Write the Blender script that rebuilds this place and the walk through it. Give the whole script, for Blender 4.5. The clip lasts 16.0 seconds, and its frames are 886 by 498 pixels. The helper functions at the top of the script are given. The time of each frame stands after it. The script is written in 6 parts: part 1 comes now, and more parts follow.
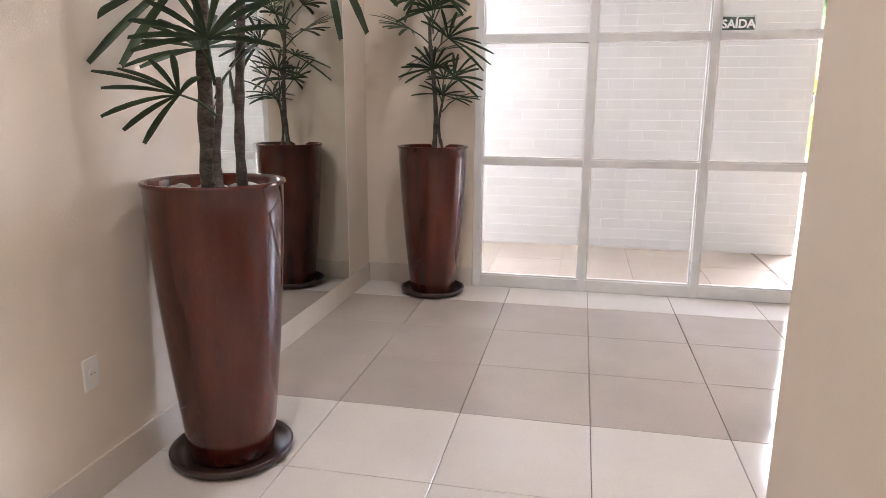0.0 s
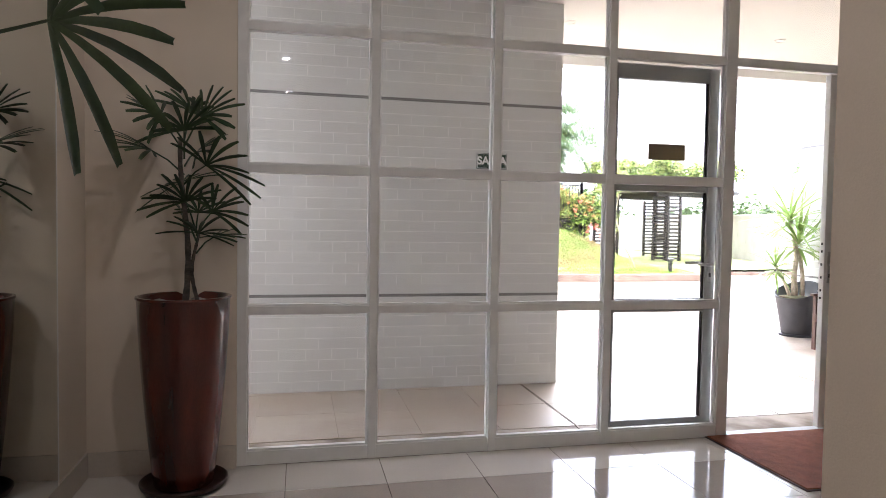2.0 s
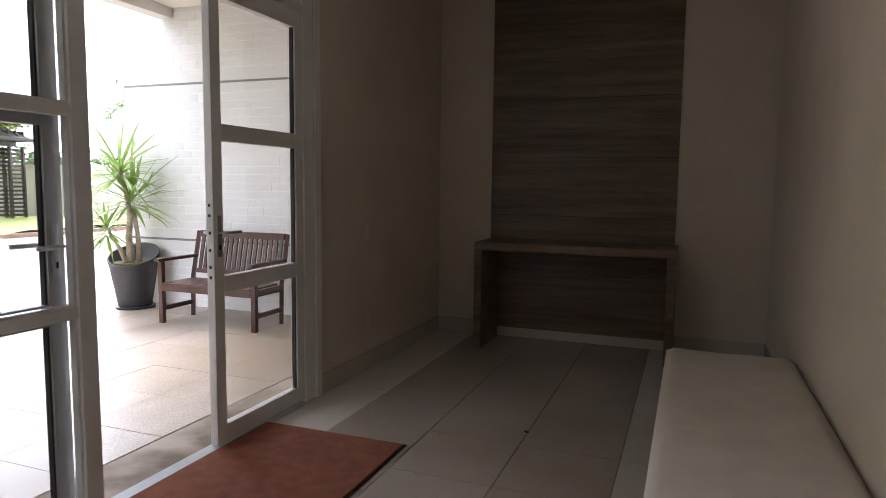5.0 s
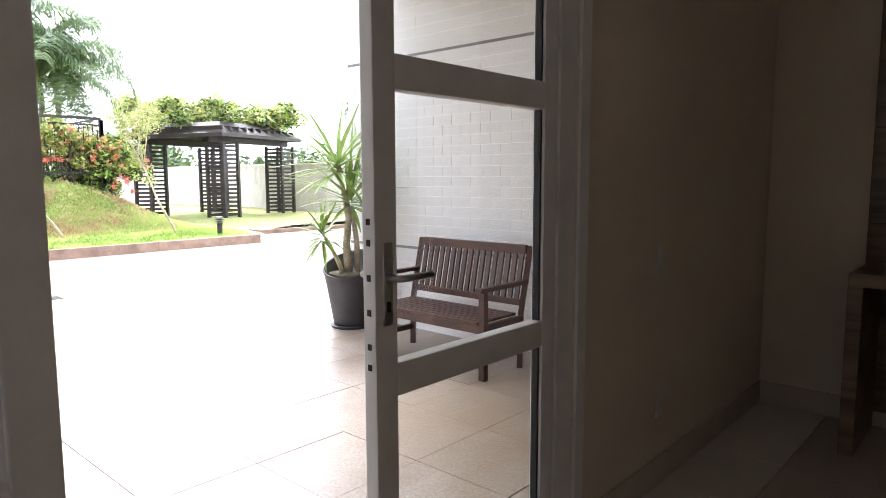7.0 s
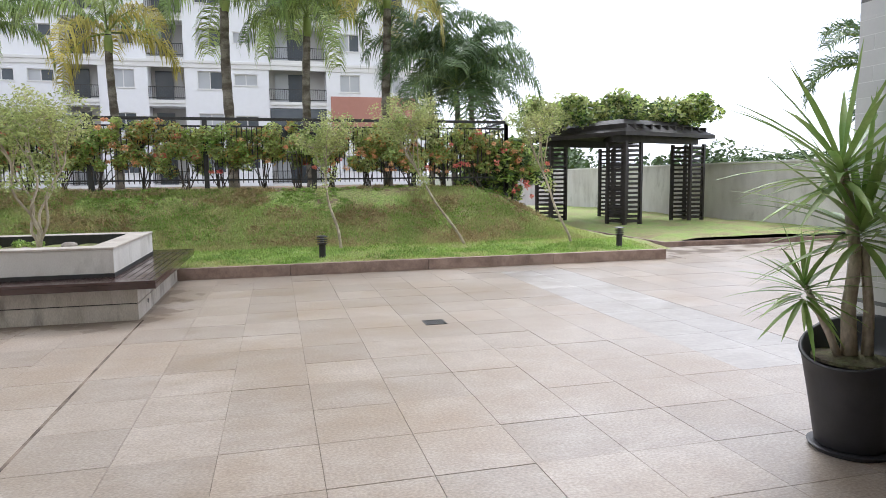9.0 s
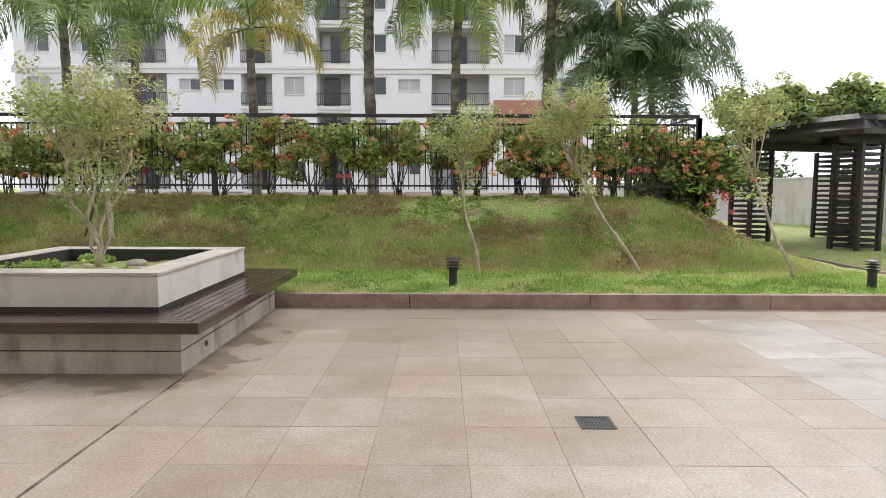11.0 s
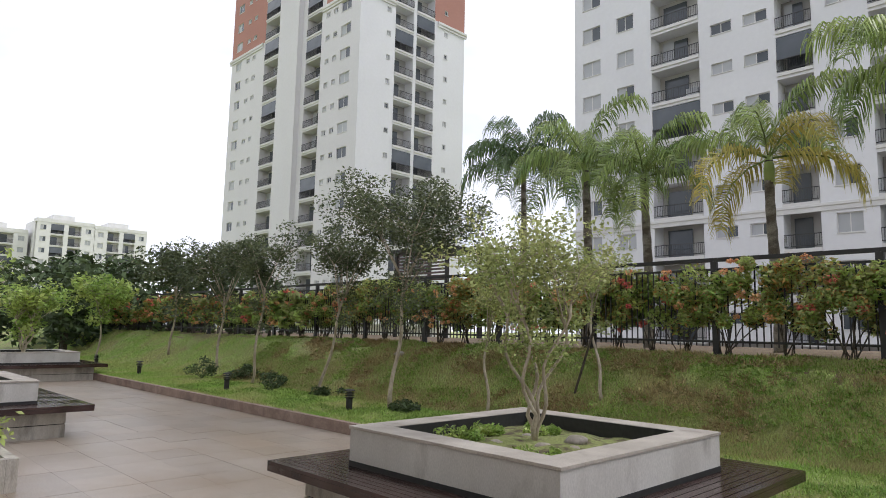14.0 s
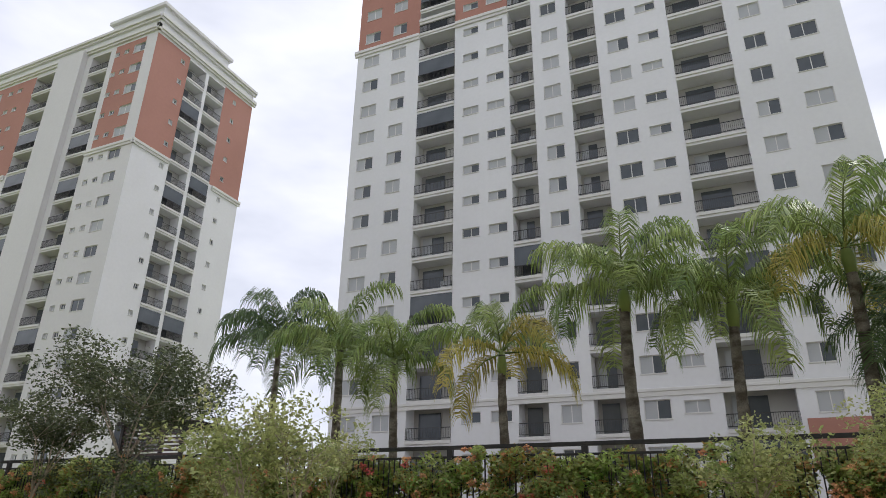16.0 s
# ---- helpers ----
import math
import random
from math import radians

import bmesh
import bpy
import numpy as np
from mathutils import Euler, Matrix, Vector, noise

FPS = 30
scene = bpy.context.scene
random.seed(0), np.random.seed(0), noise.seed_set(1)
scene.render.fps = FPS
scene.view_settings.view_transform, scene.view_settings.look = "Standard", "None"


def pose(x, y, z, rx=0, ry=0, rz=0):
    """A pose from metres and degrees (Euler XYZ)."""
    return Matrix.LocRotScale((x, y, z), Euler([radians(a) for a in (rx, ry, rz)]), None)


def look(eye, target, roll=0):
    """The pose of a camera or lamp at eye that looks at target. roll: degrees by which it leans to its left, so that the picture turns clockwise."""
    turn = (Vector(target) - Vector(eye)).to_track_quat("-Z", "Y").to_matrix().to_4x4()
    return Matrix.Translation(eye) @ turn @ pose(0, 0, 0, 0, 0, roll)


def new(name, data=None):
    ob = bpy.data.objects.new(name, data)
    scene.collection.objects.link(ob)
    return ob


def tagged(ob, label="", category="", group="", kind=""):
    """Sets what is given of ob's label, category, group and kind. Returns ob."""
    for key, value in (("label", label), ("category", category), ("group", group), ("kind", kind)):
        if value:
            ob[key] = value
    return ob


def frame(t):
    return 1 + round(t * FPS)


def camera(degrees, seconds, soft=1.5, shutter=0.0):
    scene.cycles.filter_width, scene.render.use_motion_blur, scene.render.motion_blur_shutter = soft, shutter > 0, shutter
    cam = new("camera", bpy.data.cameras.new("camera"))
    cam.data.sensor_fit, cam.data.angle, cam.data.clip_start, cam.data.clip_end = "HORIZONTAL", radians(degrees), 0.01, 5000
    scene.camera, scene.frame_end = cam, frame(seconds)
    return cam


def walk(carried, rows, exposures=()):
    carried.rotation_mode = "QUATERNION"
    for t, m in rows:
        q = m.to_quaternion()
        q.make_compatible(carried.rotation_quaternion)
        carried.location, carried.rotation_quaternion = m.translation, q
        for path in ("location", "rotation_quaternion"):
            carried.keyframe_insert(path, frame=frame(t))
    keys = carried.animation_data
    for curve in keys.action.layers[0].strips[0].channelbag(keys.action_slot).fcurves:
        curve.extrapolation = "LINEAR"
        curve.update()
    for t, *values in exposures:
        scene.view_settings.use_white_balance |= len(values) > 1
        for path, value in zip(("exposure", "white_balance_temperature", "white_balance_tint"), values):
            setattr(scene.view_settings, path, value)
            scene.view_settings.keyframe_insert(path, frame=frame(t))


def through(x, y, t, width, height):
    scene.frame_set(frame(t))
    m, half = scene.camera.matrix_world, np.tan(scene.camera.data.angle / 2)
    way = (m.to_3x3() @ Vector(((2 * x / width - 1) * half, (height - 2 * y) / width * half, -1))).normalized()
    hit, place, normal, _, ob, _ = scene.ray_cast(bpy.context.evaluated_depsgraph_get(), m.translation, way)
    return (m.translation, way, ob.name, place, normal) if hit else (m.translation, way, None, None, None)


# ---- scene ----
# seconds, stops, kelvin, tint
EXPOSURES = [(0.0, 5.25, 5850, 18), (0.5, 5.15, 5850, 18), (1.0, 5.05, 5850, 18), (1.5, 4.5, 5850, 18), (2.0, 3.95, 5900, 17), (2.5, 3.5, 5950, 17), (3.0, 2.85, 6000, 17), (3.5, 2.4, 6000, 17), (4.2, 2.2, 6000, 17), (6.3, 5.15, 5850, 18), (6.5, 4.75, 5850, 18), (6.8, 3.55, 5950, 17), (7.0, 2.95, 6000, 17), (7.2, 2.45, 6050, 16), (7.6, 1.85, 6050, 14), (8.0, 1.62, 5850, 13), (8.7, 1.28, 5900, 13), (11.0, 1.18, 6400, 13), (12.0, 1.43, 6200, 13), (12.5, 1.70, 6050, 13), (13.0, 1.60, 6050, 13), (13.4, 1.42, 6400, 13), (14.2, 0.3, 6150, 14), (15.0, 0.0, 6100, 14), (16.0, 0.22, 6250, 14)]
cam = camera(68.4, 16.0, 0.75)
# seconds, eye, yaw, pitch, lean
ROWS = [
    (0.0, 0.603, 0.211, 1.405, 11.78, -12.35, 0.3),
    (0.5, 0.593, 0.312, 1.505, 10.27, -9.18, 0.3),
    (1.0, 0.595, 0.503, 1.563, 8.7, -5.68, 0.1),
    (1.5, 0.392, 0.722, 1.625, 0.6, -3.01, 0.5),
    (2.0, 0.181, 0.971, 1.56, -12.42, -2.23, 0.9),
    (2.5, 0.005, 1.254, 1.6, -29.88, -2.47, 1.3),
    (3.0, -0.067, 1.592, 1.557, -42.93, -2.26, 1.0),
    (3.5, 0.088, 1.896, 1.551, -51.95, -2.47, 1.0),
    (4.0, 0.328, 2.202, 1.536, -61.49, -2.49, 0.9),
    (4.2, 0.452, 2.295, 1.552, -65.63, -2.7, 1.1),
    (6.3, 2.329, 3.422, 1.592, -70.39, -6.54, 0.6),
    (6.5, 2.505, 3.552, 1.57, -63.62, -6.55, 0.3),
    (7.0, 2.912, 3.881, 1.574, -47.89, -6.29, -0.2),
    (7.5, 3.271, 4.274, 1.599, -32.74, -6.32, -0.6),
    (8.0, 3.546, 4.79, 1.633, -24.05, -5.83, -0.6),
    (8.5, 3.772, 5.391, 1.657, -18.95, -5.91, -0.7),
    (8.7, 3.857, 5.665, 1.675, -16.75, -6.03, -0.7),
    (10.8, 4.593, 8.657, 1.67, -3.14, -5.63, 0.3),
    (11.0, 4.649, 8.936, 1.673, -0.0, -5.33, 0.2),
    (11.5, 4.794, 9.598, 1.617, 5.53, -5.42, 0.4),
    (12.0, 4.931, 10.204, 1.574, 11.39, -5.48, 0.7),
    (12.5, 4.884, 10.711, 1.566, 26.51, -4.65, 0.4),
    (13.0, 4.846, 10.95, 1.638, 35.67, -4.5, 0.6),
    (13.5, 4.8, 11.046, 1.773, 42.75, -2.72, 0.8),
    (14.0, 4.785, 11.048, 1.817, 45.74, 7.1, 1.2),
    (14.5, 4.795, 11.045, 1.805, 45.12, 14.83, 1.16),
    (15.0, 4.847, 11.046, 1.825, 40.39, 17.36, 1.06),
    (15.5, 4.913, 11.056, 1.864, 33.59, 20.52, 1.03),
    (16.0, 5.01, 11.038, 1.877, 24.86, 22.75, 0.96),
]
walk(cam, [(t, pose(x, y, z, 90 + pitch, 0, yaw) @ pose(0, 0, 0, 0, 0, lean)) for t, x, y, z, yaw, pitch, lean in ROWS], EXPOSURES)

# ---- sky, sun, exposure ----
world = bpy.data.worlds.new("overcast_sky")
scene.world = world
world.use_nodes = True
wn, wl = world.node_tree.nodes, world.node_tree.links
wn.clear()
w_out = wn.new("ShaderNodeOutputWorld")
w_bg = wn.new("ShaderNodeBackground")
w_bg.inputs["Strength"].default_value = 1.0
w_sky = wn.new("ShaderNodeTexSky")
w_sky.sky_type = "NISHITA"
w_sky.sun_disc = False
w_sky.sun_elevation = radians(55)
w_sky.sun_rotation = radians(29)
w_scale = wn.new("ShaderNodeMix")
w_scale.data_type, w_scale.blend_type = "RGBA", "MULTIPLY"
w_scale.inputs["Factor"].default_value = 1.0
w_scale.inputs[7].default_value = (0.1, 0.1, 0.1, 1)
w_co = wn.new("ShaderNodeTexCoord")
w_map = wn.new("ShaderNodeMapping")
w_map.inputs["Scale"].default_value = (1.0, 1.0, 2.6)
w_noise = wn.new("ShaderNodeTexNoise")
w_noise.inputs["Scale"].default_value = 2.2
w_noise.inputs["Detail"].default_value = 5.0
w_noise.inputs["Roughness"].default_value = 0.5
w_ramp = wn.new("ShaderNodeValToRGB")
w_ramp.color_ramp.elements[0].position, w_ramp.color_ramp.elements[0].color = 0.36, (0.62, 0.65, 0.72, 1)
w_ramp.color_ramp.elements[1].position, w_ramp.color_ramp.elements[1].color = 0.62, (0.98, 0.99, 1.02, 1)
w_mix = wn.new("ShaderNodeMix")
w_mix.data_type = "RGBA"
w_mix.inputs["Factor"].default_value = 0.93
wl.new(w_co.outputs["Generated"], w_map.inputs["Vector"])
wl.new(w_map.outputs["Vector"], w_noise.inputs["Vector"])
wl.new(w_noise.outputs["Fac"], w_ramp.inputs["Fac"])
wl.new(w_sky.outputs["Color"], w_scale.inputs[6])
wl.new(w_scale.outputs[2], w_mix.inputs[6])
wl.new(w_ramp.outputs["Color"], w_mix.inputs[7])
wl.new(w_mix.outputs[2], w_bg.inputs["Color"])
wl.new(w_bg.outputs["Background"], w_out.inputs["Surface"])

sun = new("sun", bpy.data.lights.new("sun", "SUN"))
sun.data.energy = 1.0
sun.data.angle = radians(25)
sun.data.color = (1.0, 0.96, 0.9)
sun.matrix_world = look((12, 22, 30), (0, 0, 0))


# ---- small tools ----
def part(name, bm, material, parent=None, label="", smooth=False):
    """Links a bmesh as one mesh object, under a thing or a part."""
    me = bpy.data.meshes.new(name)
    bmesh.ops.recalc_face_normals(bm, faces=bm.faces)
    bm.to_mesh(me)
    bm.free()
    if smooth:
        for p in me.polygons:
            p.use_smooth = True
    me.materials.append(material)
    ob = new(name, me)
    if parent is not None:
        ob.parent = parent
    if label:
        ob["label"] = label
    return ob


def thing(name, label, category, x=0, y=0, z=0, rz=0, group="", kind=""):
    """An Empty at the base of a thing, which parents its parts."""
    ob = new(name)
    ob.empty_display_size = 0.1
    ob.matrix_world = pose(x, y, z, 0, 0, rz)
    return tagged(ob, label, category, group, kind)


def box(x0, x1, y0, y1, z0, z1, bevel=0.0, bm=None):
    out = bm or bmesh.new()
    made = bmesh.ops.create_cube(out, size=1.0)
    for v in made["verts"]:
        v.co = Vector((x0 + (v.co.x + 0.5) * (x1 - x0), y0 + (v.co.y + 0.5) * (y1 - y0), z0 + (v.co.z + 0.5) * (z1 - z0)))
    if bevel:
        edges = list({e for v in made["verts"] for e in v.link_edges})
        bmesh.ops.bevel(out, geom=edges, offset=bevel, segments=2, affect="EDGES", profile=0.6)
    return out


def lathe(profile, n=40, bm=None, x=0, y=0):
    """Turns a profile of (radius, height) about the upright axis."""
    out = bm or bmesh.new()
    rings = []
    for r, z in profile:
        rings.append([out.verts.new((x + r * math.cos(2 * math.pi * i / n), y + r * math.sin(2 * math.pi * i / n), z)) for i in range(n)])
    for a, b in zip(rings, rings[1:]):
        for i in range(n):
            out.faces.new((a[i], a[(i + 1) % n], b[(i + 1) % n], b[i]))
    if profile[0][0] > 1e-4:
        out.faces.new(rings[0][::-1])
    if profile[-1][0] > 1e-4:
        out.faces.new(rings[-1])
    return out


def tube(points, radii, n=7, bm=None):
    """A limb along points, with a radius at each."""
    out = bm or bmesh.new()
    pts = [Vector(p) for p in points]
    rings = []
    for i, p in enumerate(pts):
        d = (pts[min(i + 1, len(pts) - 1)] - pts[max(i - 1, 0)]).normalized()
        u = d.cross(Vector((0.31, 0.95, 0.07))).normalized()
        w = d.cross(u)
        r = radii[i] if isinstance(radii, (list, tuple)) else radii
        rings.append([out.verts.new(p + (u * math.cos(2 * math.pi * k / n) + w * math.sin(2 * math.pi * k / n)) * r) for k in range(n)])
    for a, b in zip(rings, rings[1:]):
        for k in range(n):
            out.faces.new((a[k], a[(k + 1) % n], b[(k + 1) % n], b[k]))
    out.faces.new(rings[0][::-1])
    out.faces.new(rings[-1])
    return out


def wall(name, x0, x1, y0, y1, z0, z1, material, label="", category="wall"):
    return tagged(part(name, box(x0, x1, y0, y1, z0, z1), material), label, category, kind="structure")


def raw(name, verts, faces, materials, parent=None, index=None, smooth=False):
    """A mesh object straight from lists that the code made."""
    me = bpy.data.meshes.new(name)
    me.from_pydata(verts, [], faces)
    for m in materials:
        me.materials.append(m)
    if index is not None:
        me.polygons.foreach_set("material_index", index)
    if smooth:
        me.polygons.foreach_set("use_smooth", [True] * len(faces))
    me.update()
    ob = new(name, me)
    if parent is not None:
        ob.parent = parent
    return ob


# ---- materials ----
def shade(name, base, second=None, scale=6.0, rough=0.5, rough2=None, metal=0.0, bump=0.0, bump_scale=60.0, fine=0.0, spread=0.0,
          stretch=(1, 1, 1), coat=0.0, contrast=(0.35, 0.65), through=0.0, detail=6.0, island=0.0, world=False,
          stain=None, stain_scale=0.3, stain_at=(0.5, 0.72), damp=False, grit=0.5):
    """A surface with two scales of variation: stains between base and second, and a fine grain with relief.
    spread: how far objects differ from one another; island: the same for the islands of one mesh."""
    m = bpy.data.materials.new(name)
    m.use_nodes = True
    n, l = m.node_tree.nodes, m.node_tree.links
    b = n["Principled BSDF"]
    co = n.new("ShaderNodeTexCoord")
    mp = n.new("ShaderNodeMapping")
    mp.inputs["Scale"].default_value = stretch
    if world:
        geo = n.new("ShaderNodeNewGeometry")
        l.new(geo.outputs["Position"], mp.inputs["Vector"])
    else:
        l.new(co.outputs["Object"], mp.inputs["Vector"])
    second = second or tuple(0.8 * c for c in base)
    big = n.new("ShaderNodeTexNoise")
    big.inputs["Scale"].default_value = scale
    big.inputs["Detail"].default_value = detail
    big.inputs["Roughness"].default_value = grit
    l.new(mp.outputs["Vector"], big.inputs["Vector"])
    ramp = n.new("ShaderNodeValToRGB")
    ramp.color_ramp.elements[0].position, ramp.color_ramp.elements[0].color = contrast[0], (*base, 1)
    ramp.color_ramp.elements[1].position, ramp.color_ramp.elements[1].color = contrast[1], (*second, 1)
    l.new(big.outputs["Fac"], ramp.inputs["Fac"])
    colour = ramp.outputs["Color"]
    if stain:
        st = n.new("ShaderNodeTexNoise")
        st.inputs["Scale"].default_value = stain_scale
        st.inputs["Detail"].default_value = 7.0
        st.inputs["Roughness"].default_value = 0.62
        l.new(mp.outputs["Vector"], st.inputs["Vector"])
        sr = n.new("ShaderNodeMapRange")
        sr.inputs["From Min"].default_value, sr.inputs["From Max"].default_value = stain_at
        l.new(st.outputs["Fac"], sr.inputs["Value"])
        sm = n.new("ShaderNodeMix")
        sm.data_type = "RGBA"
        l.new(sr.outputs["Result"], sm.inputs["Factor"])
        l.new(colour, sm.inputs[6])
        sm.inputs[7].default_value = (*stain, 1)
        colour = sm.outputs[2]
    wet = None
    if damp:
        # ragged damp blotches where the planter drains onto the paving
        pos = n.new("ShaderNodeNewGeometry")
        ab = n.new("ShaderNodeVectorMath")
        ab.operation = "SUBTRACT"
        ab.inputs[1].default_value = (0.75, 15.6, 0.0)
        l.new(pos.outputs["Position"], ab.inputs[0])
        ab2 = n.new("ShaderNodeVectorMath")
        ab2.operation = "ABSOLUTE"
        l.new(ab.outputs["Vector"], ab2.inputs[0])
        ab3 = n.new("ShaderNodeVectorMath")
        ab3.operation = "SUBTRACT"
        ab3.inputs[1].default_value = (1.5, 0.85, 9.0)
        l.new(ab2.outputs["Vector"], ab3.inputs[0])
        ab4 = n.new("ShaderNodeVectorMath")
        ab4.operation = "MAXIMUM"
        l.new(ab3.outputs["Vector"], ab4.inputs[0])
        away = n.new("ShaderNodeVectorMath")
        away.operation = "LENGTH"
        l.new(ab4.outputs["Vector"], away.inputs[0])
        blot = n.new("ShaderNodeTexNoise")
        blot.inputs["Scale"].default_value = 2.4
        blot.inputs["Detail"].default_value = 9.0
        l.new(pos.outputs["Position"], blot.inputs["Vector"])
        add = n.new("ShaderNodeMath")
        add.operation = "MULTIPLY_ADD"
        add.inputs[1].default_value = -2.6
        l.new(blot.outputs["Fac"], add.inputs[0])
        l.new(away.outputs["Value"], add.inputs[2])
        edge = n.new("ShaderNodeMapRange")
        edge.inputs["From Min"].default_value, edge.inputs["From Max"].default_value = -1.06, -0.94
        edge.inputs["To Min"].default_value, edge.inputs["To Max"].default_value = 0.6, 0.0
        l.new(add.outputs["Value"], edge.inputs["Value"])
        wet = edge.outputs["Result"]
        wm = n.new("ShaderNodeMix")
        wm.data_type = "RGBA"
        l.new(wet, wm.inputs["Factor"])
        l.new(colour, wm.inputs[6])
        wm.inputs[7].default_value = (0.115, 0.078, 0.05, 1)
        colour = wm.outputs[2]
    small = n.new("ShaderNodeTexNoise")
    small.inputs["Scale"].default_value = bump_scale
    small.inputs["Detail"].default_value = 4.0
    l.new(mp.outputs["Vector"], small.inputs["Vector"])
    if fine:
        rng = n.new("ShaderNodeMapRange")
        rng.inputs["From Min"].default_value, rng.inputs["From Max"].default_value = 0.3, 0.7
        rng.inputs["To Min"].default_value, rng.inputs["To Max"].default_value = 1 - fine, 1 + fine
        l.new(small.outputs["Fac"], rng.inputs["Value"])
        mul = n.new("ShaderNodeMix")
        mul.data_type, mul.blend_type = "RGBA", "MULTIPLY"
        mul.inputs["Factor"].default_value = 1.0
        l.new(colour, mul.inputs[6])
        l.new(rng.outputs["Result"], mul.inputs[7])
        colour = mul.outputs[2]
    if spread or island:
        if island:
            info, out = n.new("ShaderNodeNewGeometry"), "Random Per Island"
        else:
            info, out = n.new("ShaderNodeObjectInfo"), "Random"
        rng = n.new("ShaderNodeMapRange")
        rng.inputs["To Min"].default_value, rng.inputs["To Max"].default_value = 1 - (spread or island), 1 + (spread or island)
        l.new(info.outputs[out], rng.inputs["Value"])
        mul = n.new("ShaderNodeMix")
        mul.data_type, mul.blend_type = "RGBA", "MULTIPLY"
        mul.inputs["Factor"].default_value = 1.0
        l.new(colour, mul.inputs[6])
        l.new(rng.outputs["Result"], mul.inputs[7])
        colour = mul.outputs[2]
    l.new(colour, b.inputs["Base Color"])
    b.inputs["Metallic"].default_value = metal
    b.inputs["Coat Weight"].default_value = coat
    b.inputs["Coat Roughness"].default_value = 0.08
    if rough2 is None:
        b.inputs["Roughness"].default_value = rough
    else:
        rr = n.new("ShaderNodeMapRange")
        rr.inputs["From Min"].default_value, rr.inputs["From Max"].default_value = 0.35, 0.65
        rr.inputs["To Min"].default_value, rr.inputs["To Max"].default_value = rough, rough2
        l.new(big.outputs["Fac"], rr.inputs["Value"])
        l.new(rr.outputs["Result"], b.inputs["Roughness"])
    if bump:
        bp = n.new("ShaderNodeBump")
        bp.inputs["Strength"].default_value = 1.0
        bp.inputs["Distance"].default_value = bump
        l.new(small.outputs["Fac"], bp.inputs["Height"])
        l.new(bp.outputs["Normal"], b.inputs["Normal"])
    if through:
        tr = n.new("ShaderNodeBsdfTranslucent")
        l.new(colour, tr.inputs["Color"])
        mx = n.new("ShaderNodeMixShader")
        mx.inputs["Fac"].default_value = through
        l.new(b.outputs["BSDF"], mx.inputs[1])
        l.new(tr.outputs["BSDF"], mx.inputs[2])
        l.new(mx.outputs["Shader"], n["Material Output"].inputs["Surface"])
    return m


def pane_glass(name, tint=(0.972, 0.974, 0.97)):
    m = bpy.data.materials.new(name)
    m.use_nodes = True
    n, l = m.node_tree.nodes, m.node_tree.links
    n.remove(n["Principled BSDF"])
    clear = n.new("ShaderNodeBsdfTransparent")
    clear.inputs["Color"].default_value = (*tint, 1)
    gloss = n.new("ShaderNodeBsdfGlossy")
    gloss.inputs["Roughness"].default_value = 0.02
    facing = n.new("ShaderNodeLayerWeight")
    facing.inputs["Blend"].default_value = 0.5
    power = n.new("ShaderNodeMath")
    power.operation = "POWER"
    power.inputs[1].default_value = 4.0
    l.new(facing.outputs["Facing"], power.inputs[0])
    fres = n.new("ShaderNodeMapRange")
    fres.inputs["To Min"].default_value, fres.inputs["To Max"].default_value = 0.035, 0.6
    l.new(power.outputs["Value"], fres.inputs["Value"])
    mix = n.new("ShaderNodeMixShader")
    l.new(fres.outputs["Result"], mix.inputs["Fac"])
    l.new(clear.outputs["BSDF"], mix.inputs[1])
    l.new(gloss.outputs["BSDF"], mix.inputs[2])
    l.new(mix.outputs["Shader"], n["Material Output"].inputs["Surface"])
    return m


def glow(name, colour, strength):
    m = bpy.data.materials.new(name)
    m.use_nodes = True
    b = m.node_tree.nodes["Principled BSDF"]
    b.inputs["Emission Color"].default_value = (*colour, 1)
    b.inputs["Emission Strength"].default_value = strength
    return m


def mirror_glass(name):
    m = bpy.data.materials.new(name)
    m.use_nodes = True
    b = m.node_tree.nodes["Principled BSDF"]
    b.inputs["Base Color"].default_value = (0.8, 0.83, 0.81, 1)
    b.inputs["Metallic"].default_value = 1.0
    b.inputs["Roughness"].default_value = 0.015
    return m


M_PLASTER = shade("beige_plaster", (0.68, 0.595, 0.49), (0.72, 0.635, 0.53), 2.0, 0.85, bump=0.0006, bump_scale=220, fine=0.02)
M_CEILING = shade("white_ceiling_paint", (0.78, 0.75, 0.70), (0.74, 0.71, 0.66), 1.5, 0.9, fine=0.02)
M_TILE_LIGHT = shade("polished_cream_tile", (0.62, 0.58, 0.53), (0.67, 0.63, 0.58), 1.6, 0.07, 0.12, world=True, bump=0.00004, bump_scale=90, fine=0.03, spread=0.025)
M_TILE_DARK = shade("polished_taupe_tile", (0.40, 0.35, 0.31), (0.45, 0.39, 0.345), 1.8, 0.07, 0.12, world=True, bump=0.00004, bump_scale=90, fine=0.04, spread=0.025)
M_GROUT = shade("grey_grout", (0.20, 0.17, 0.15), (0.26, 0.23, 0.20), 20, 0.9)
M_SKIRT = shade("cream_tile_skirting", (0.58, 0.52, 0.45), (0.63, 0.57, 0.50), 3, 0.25, fine=0.03)
M_ALU = shade("white_painted_aluminium", (0.80, 0.80, 0.785), (0.75, 0.75, 0.735), 9, 0.35, fine=0.02, bump_scale=300)
# grey fittings, and the dimmed frame of the backlit open door leaf
M_GREY_ALU = shade("grey_and_backlit_aluminium", (0.42, 0.43, 0.43), (0.36, 0.37, 0.37), 9, 0.4, fine=0.03, bump_scale=300)
